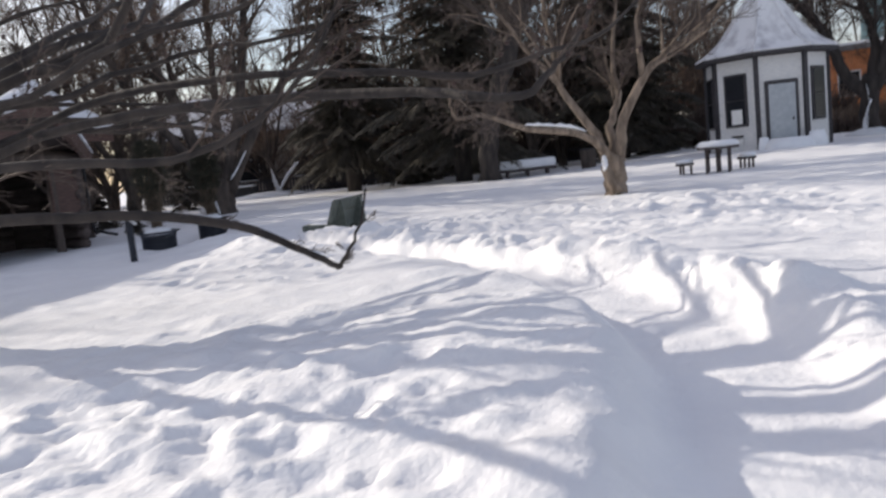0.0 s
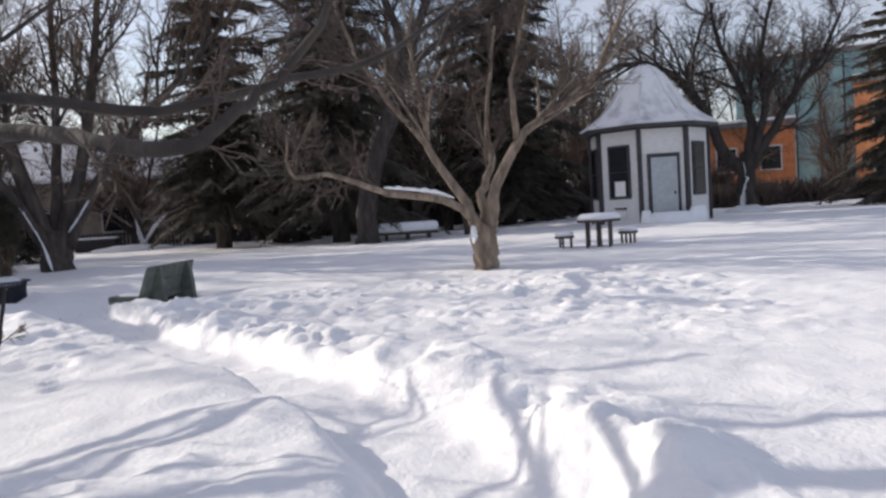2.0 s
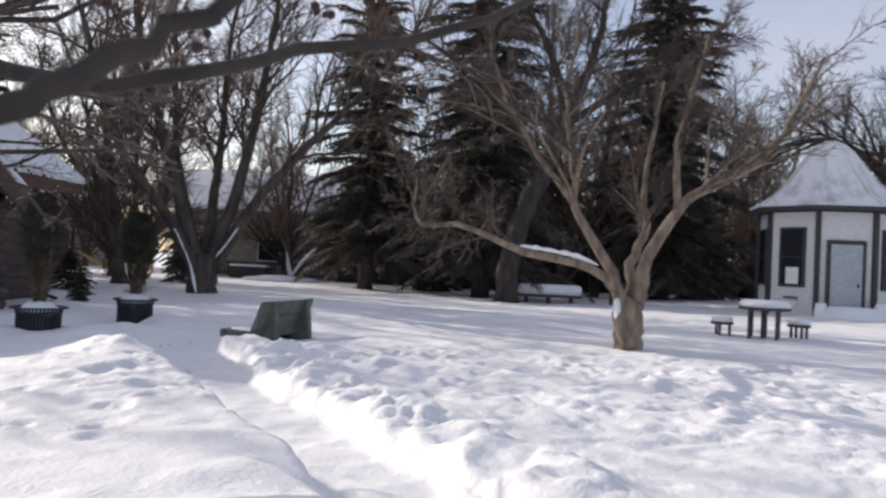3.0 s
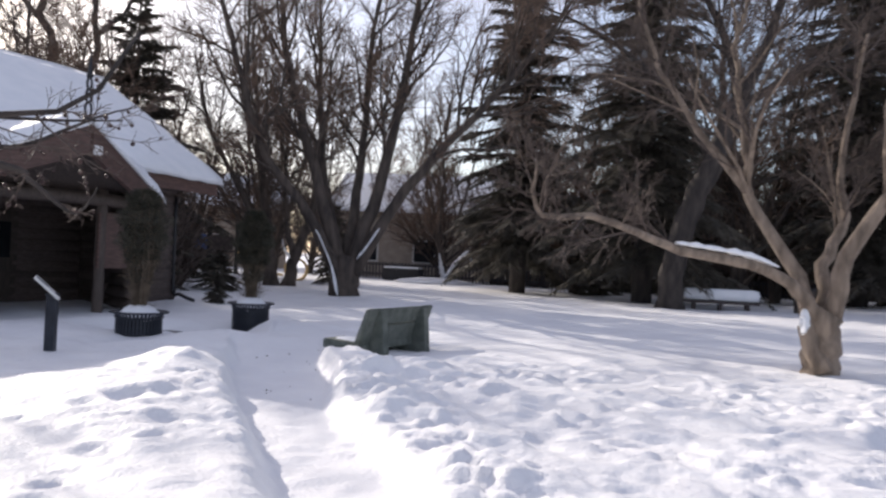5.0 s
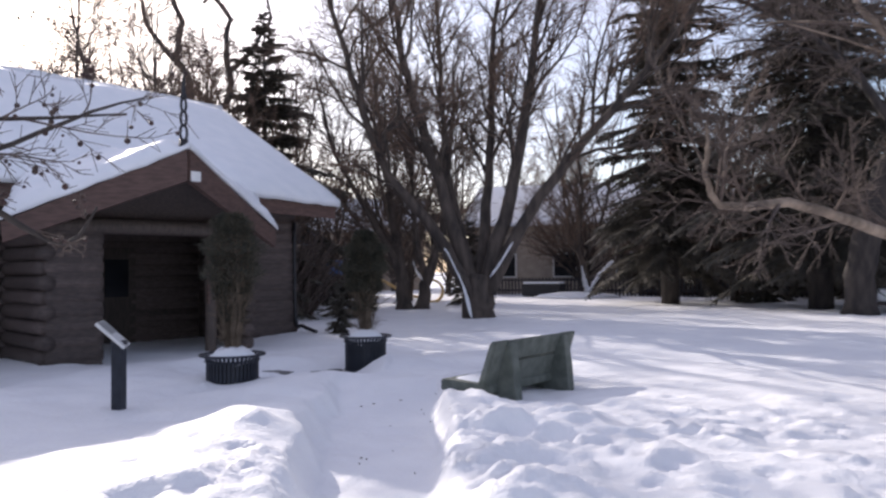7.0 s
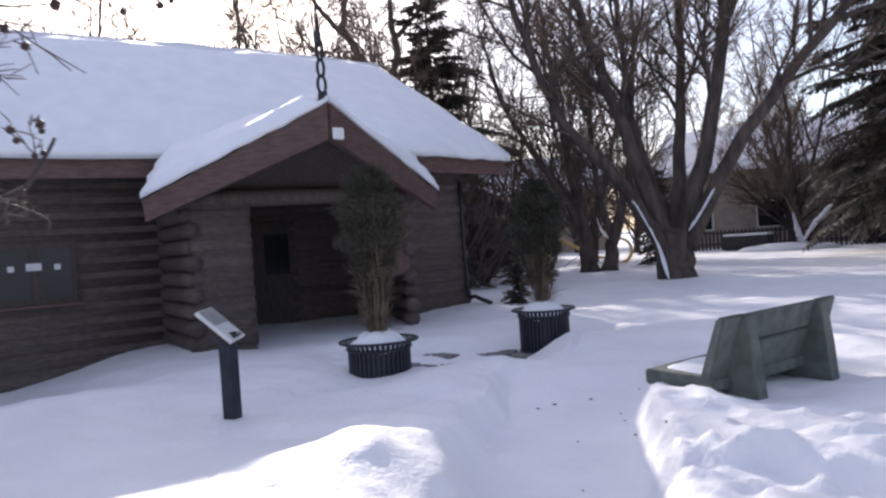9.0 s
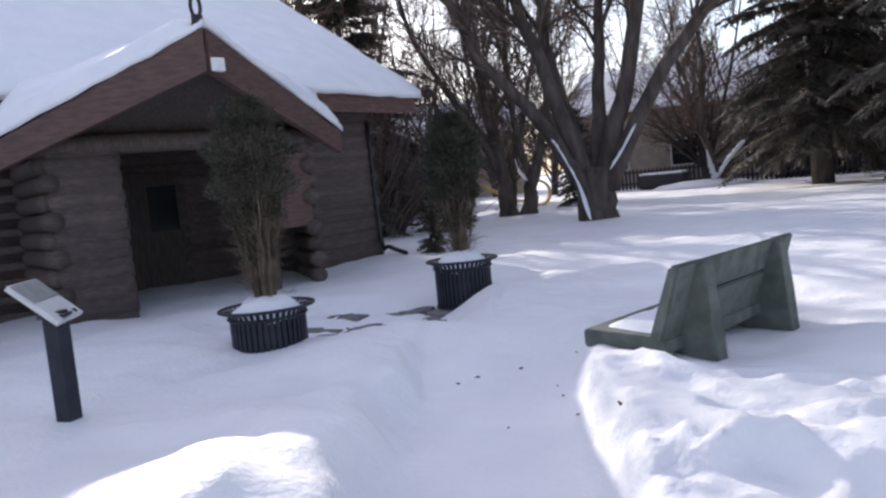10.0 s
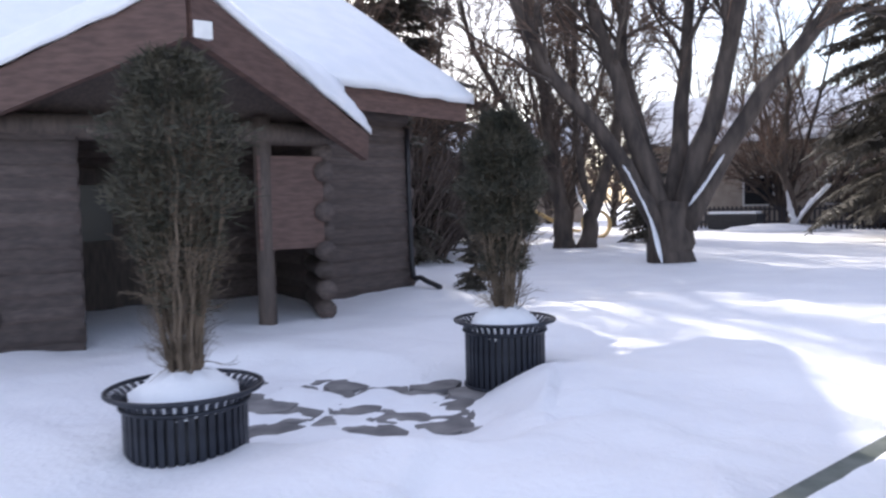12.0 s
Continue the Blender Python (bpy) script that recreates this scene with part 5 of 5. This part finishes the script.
# snow-laden picnic bench further back
fx, fy = 3.6, 34.3
fb = thing("snowy_bench", pose(fx, fy, gz_at(fx, fy) - 0.06, 0, 0, 4), "long low bench buried under thick snow", "bench")
part("seat", box_bm(2.55, 0.7, 0.10, (0, 0, 0.30), 0.02), TABLEWOOD, fb)
for s in (-0.9, 0, 0.9):
    part("leg", box_bm(0.12, 0.5, 0.32, (s, 0, -0.02), 0.01), TABLEWOOD, fb)
bm = box_bm(2.6, 0.78, 0.42, (0, 0, 0.402), 0.17)
part("snow", bm, SNOW_CAP, fb, "thick loaf of snow", True)
# litter bin
lb = thing("litter_bin", pose(6.25, 33.6, gz_at(6.25, 33.6) - 0.05), "brown slatted litter bin standing in snow", "litter bin")
part("body", lathe_bm([(0, 0), (0.32, 0), (0.35, 0.85), (0.31, 0.85), (0.30, 0.5), (0, 0.5)], 18), BARK, lb)
part("rim", lathe_bm([(0.33, 0.83), (0.38, 0.84), (0.38, 0.90), (0.33, 0.90), (0.33, 0.83)], 18), BLACK, lb)

# ---- fence, hedge and buildings beyond the lawn ----
fence = thing("picket_fence", pose(0, 0, 0), "low dark fence of upright pickets along the lawn", "fence")
line = [(-20, 50.2), (-4, 49.6), (10, 48.8), (22, 49.6), (40, 53.0)]
pick = None
for (ax, ay), (bx_, by_) in zip(line, line[1:]):
    d = Vector((bx_ - ax, by_ - ay, 0))
    a = math.degrees(math.atan2(d.y, d.x))
    for zz in (0.35, 0.95):
        part("rail", box_bm(d.length, 0.05, 0.09, (d.length / 2, 0, 0), 0, pose(ax, ay, zz, 0, 0, a)), TRIM, fence)
    n = int(d.length / 0.22)
    for i in range(n):
        p = Vector((ax, ay, 0)) + d * (i + 0.5) / n
        if pick is None:
            ob = part("picket", box_bm(0.10, 0.03, 1.15, (0, 0.045, 0)), TRIM, fence)
            pick = ob.data
        else:
            ob = new("picket", pick)
            ob.parent = fence
        ob.matrix_local = pose(p.x, p.y, 0.0, 0, 0, a)


def shrub_mesh(seed, h, w, n):
    rg = random.Random(seed)
    t = Tubes()
    for k in range(n):
        a, r_ = rg.uniform(0, 6.28), w * math.sqrt(rg.random())
        p = Vector((math.cos(a) * r_, math.sin(a) * r_ * 0.7, rg.uniform(0, h * 0.45)))
        d = Vector((math.cos(a) * 0.35 + rg.gauss(0, 0.2), math.sin(a) * 0.35 + rg.gauss(0, 0.2), 1))
        t.add(wander(rg, p, d, h * rg.uniform(0.35, 0.65), 2, 0.25, 0), [0.042, 0.032, 0.012], 3, False)
    return t


hproto = []
for k, (h, w) in enumerate(((2.6, 1.8), (3.4, 2.0), (2.0, 1.7))):
    sh = thing("hedge_shrub", pose(0, 0, -300), "dense bare brown shrub of a hedge", "shrub", "hedge behind the lawn")
    shrub_mesh(60 + k, h, w, 760).link("crown", TWIG, sh)["kind"] = "stuff"
    hproto.append(sh)
rg = random.Random(12)
hs = [(-8 + 2.1 * i, 51.6 + rg.uniform(-0.4, 0.8)) for i in range(13)] + [(-15.6 - 1.2 * i, 27.2 + 1.4 * i) for i in range(3)] + [(-27, 47.0), (-29, 46.0)] + [(22.5 + 2.1 * i, 45.0 + 0.35 * i + rg.uniform(-0.5, 0.5)) for i in range(9)] + [(14.5 + 2.2 * i, 49.0 + rg.uniform(-0.5, 0.5)) for i in range(5)]
for i, (x, y) in enumerate(hs):
    m = pose(x, y, 0.0, 0, 0, rg.uniform(0, 360))
    if i < 3:
        hproto[i].matrix_world = m
    else:
        copy_thing(hproto[2 if 15 <= i < 27 else i % 3], m)


def building(x, y, a, w, d, h, wall_mat, label, roof="flat", windows=(), snow=True, name="building"):
    ob = thing(name, pose(x, y, -0.1, 0, 0, a), label, "building")
    part("wall", box_bm(w, d, h), wall_mat, ob)
    if roof == "flat":
        part("roof", box_bm(w + 0.4, d + 0.4, 0.35, (0, 0, h)), SHINGLE, ob)
        part("roof_snow", box_bm(w + 0.2, d + 0.2, 0.2, (0, 0, h + 0.352), 0.06), SNOW_CAP, ob)
    else:
        rh = d * 0.32
        part("roof", prism_bm([(-d / 2 - 0.5, h), (d / 2 + 0.5, h), (0, h + rh)], w + 0.8, pose(0, 0, 0.005, 0, 0, 90)), SHINGLE, ob)
        part("roof_snow", prism_bm([(-d / 2 - 0.55, h + 0.02), (0, h + rh + 0.02), (d / 2 + 0.55, h + 0.02), (d / 2 + 0.5, h + 0.25), (0, h + rh + 0.32), (-d / 2 - 0.5, h + 0.25)], w + 0.9, pose(0, 0, 0.005, 0, 0, 90)), SNOW_CAP, ob)
    for wx, wz, ww, wh in windows:
        f = part("window", box_bm(ww + 0.2, 0.1, wh + 0.2, (wx, -d / 2 - 0.03, wz)), WHITE if wall_mat is not TEAL else TRIM, ob)
        part("pane", box_bm(ww, 0.04, wh, (wx, -d / 2 - 0.09, wz + 0.1)), PANE, f)
    return ob


building(28.5, 56, -28, 9.0, 8, 5.6, BRICK, "orange brick building behind the hedge", "flat", [(-2.6, 2.6, 1.2, 1.5), (0.2, 2.6, 1.2, 1.5), (3.0, 2.6, 1.2, 1.5)])
tealb = building(42.5, 66, -34, 13, 10, 12.0, TEAL, "pale teal clad building with tall panels", "flat", [])
for k in range(7):
    part("panel_seam", box_bm(0.12, 0.06, 11.8, (-5.4 + 1.8 * k, -5.02, 0.1)), TRIM, tealb)
building(37.5, 46.5, -40, 8.0, 7, 7.5, BRICK, "orange brick house beside the spruce", "flat", [(-2.2, 1.2, 1.5, 1.6), (1.4, 1.2, 1.5, 1.6), (-2.2, 4.6, 1.5, 1.6), (1.4, 4.6, 1.5, 1.6)])
building(-15.5, 59, 10, 13, 9, 4.6, BEIGE, "low beige house with a snowy roof", "gable", [(-4, 1.2, 1.4, 1.4), (0, 1.2, 1.4, 1.4), (4, 1.2, 1.4, 1.4)], name="house")
building(-4, 70, 4, 14, 9, 4.6, BEIGE, "beige house behind the trees", "gable", [(-4, 1.2, 1.4, 1.4), (1, 1.2, 1.4, 1.4)], name="house")
building(-38, 62, 35, 14, 9, 5, BEIGE, "beige house far behind the playground", "gable", [(-4, 1.2, 1.4, 1.4), (1, 1.2, 1.4, 1.4)], name="house")

# ---- playground ----
pg = thing("jungle_gym", pose(-24.2, 42.2, 0.1, 0, 0, 30), "climbing frame with dark posts and coloured panels", "play frame")
for i in range(4):
    for j in range(2):
        part("post", box_bm(0.14, 0.14, 3.2, (i * 1.5 - 2.2, j * 1.6 - 0.8, 0), 0.01), BLACK, pg)
part("deck", box_bm(4.6, 1.8, 0.12, (0, 0, 1.2)), TABLEWOOD, pg)
for x_, w_, m_ in ((-1.5, 1.3, YELLOW), (0.05, 1.3, BLUE), (1.5, 1.3, TABLEWOOD)):
    part("panel", box_bm(w_, 0.06, 0.8, (x_, -0.88, 1.35), 0.01), m_, pg)
part("slide", prism_bm([(0, 1.3), (0.3, 1.3), (2.3, 0.15), (2.8, 0.1), (2.8, 0.0), (2.2, 0.02)], 0.6, pose(2.2, 0, 0), 0.02), YELLOW, pg)
part("roof_panel", prism_bm([(-1.2, 3.1), (1.2, 3.1), (0, 3.9)], 2.0, pose(-1.4, 0, 0)), BLUE, pg)
yl = thing("play_tube", pose(-16.8, 40.5, 0.15, 0, 0, 30), "yellow plastic play tunnel half under snow", "play tunnel")
part("tube", lathe_bm([(0.5, -0.6), (0.62, -0.6), (0.62, 0.6), (0.5, 0.6), (0.5, -0.6)], 18), YELLOW, yl).matrix_local = pose(0, 0, 0.45, 90, 0, 0)
dbx = thing("dark_bin", pose(-13.9, 48.5, 0.1), "dark low planter box in the snow", "planter")
part("box", box_bm(2.2, 0.9, 0.7, (0, 0, 0), 0.03, None, None, 1.08), BLACK, dbx)
part("snow", box_bm(2.2, 0.85, 0.12, (0, 0, 0.702), 0.05), SNOW_CAP, dbx)

# ---- snow-topped boulders near the street ----
for x_, y_, r_ in ((27.2, 36.8, 0.75), (28.6, 36.2, 0.6), (29.8, 37.2, 0.8)):
    rk = thing("boulder", pose(x_, y_, 0.25), "dark boulder capped with snow", "boulder", "boulders near the street")
    bm = bmesh.new()
    bmesh.ops.create_icosphere(bm, subdivisions=3, radius=r_)
    for v in bm.verts:
        v.co *= 1 + 0.22 * noise.noise(v.co * 1.7 + Vector((x_, y_, 0)))
        v.co.z *= 0.75
    part("rock", bm, BARK_DARK, rk)
    part("snow", lathe_bm([(0, r_ * 0.62), (r_ * 0.7, r_ * 0.5), (r_ * 0.5, r_ * 0.75), (0, r_ * 0.88)], 12, jitter=0.05, rng=random.Random(3)), SNOW_CAP, rk, "", True)

# ---- flagstones ----
pave = tagged(new("pavement"), "grey flagstones showing through swept snow", "pavement", "", "structure")
rg = random.Random(15)
for i in range(9):
    for j in range(6):
        cx = -7.35 + i * 0.40 + (0.2 if j % 2 else 0) + rg.uniform(-0.04, 0.04)
        cy = 15.05 + j * 0.40 + rg.uniform(-0.04, 0.04)
        n = rg.choice((5, 6, 7))
        bm = bmesh.new()
        a0 = rg.uniform(0, 6.28)
        ring = [(0.245 * rg.uniform(0.82, 1.1) * math.cos(a0 + 6.283 * k / n), 0.245 * rg.uniform(0.82, 1.1) * math.sin(a0 + 6.283 * k / n)) for k in range(n)]
        tv = [bm.verts.new((px * 0.96, py * 0.96, 0.0)) for px, py in ring]
        bv = [bm.verts.new((px, py, -0.05)) for px, py in ring]
        bm.faces.new(tv)
        for k in range(n):
            bm.faces.new((bv[k], bv[(k + 1) % n], tv[(k + 1) % n], tv[k]))
        ob = part("flagstone", bm, STONE, pave)
        ob.location = (cx, cy, 0.030 + rg.uniform(-0.004, 0.004))

# ---- bits of bark and leaves on the path ----
rg = random.Random(19)
for k in range(14):
    f = rg.uniform(0.80, 0.97)
    i = int(f * (len(TRAIL_LINE) - 1))
    x_, y_ = TRAIL_LINE[i][0] + rg.uniform(-0.25, 0.75), TRAIL_LINE[i][1] + rg.uniform(-0.2, 0.6)
    z_ = gz_at(x_, y_)
    bm = bmesh.new()
    ln = rg.uniform(0.010, 0.028)
    ring = [bm.verts.new((ln * math.cos(t_), ln * 0.4 * math.sin(t_), 0.004 * math.sin(2 * t_))) for t_ in (0, 0.9, 2.2, 3.1, 4.0, 5.3)]
    bm.faces.new(ring)
    top_ = [bm.verts.new((v.co.x, v.co.y, v.co.z + 0.004)) for v in ring]
    bm.faces.new(top_[::-1])
    for a_ in range(6):
        bm.faces.new((ring[a_], ring[(a_ + 1) % 6], top_[(a_ + 1) % 6], top_[a_]))
    ob = part("dead_leaf", bm, TWIG)
    ob.matrix_world = pose(x_, y_, z_ + 0.004, rg.uniform(-12, 12), rg.uniform(-12, 12), rg.uniform(0, 360))
    tagged(ob, "small brown dead leaf lying on the snow", "leaf", "dead leaves on the path")
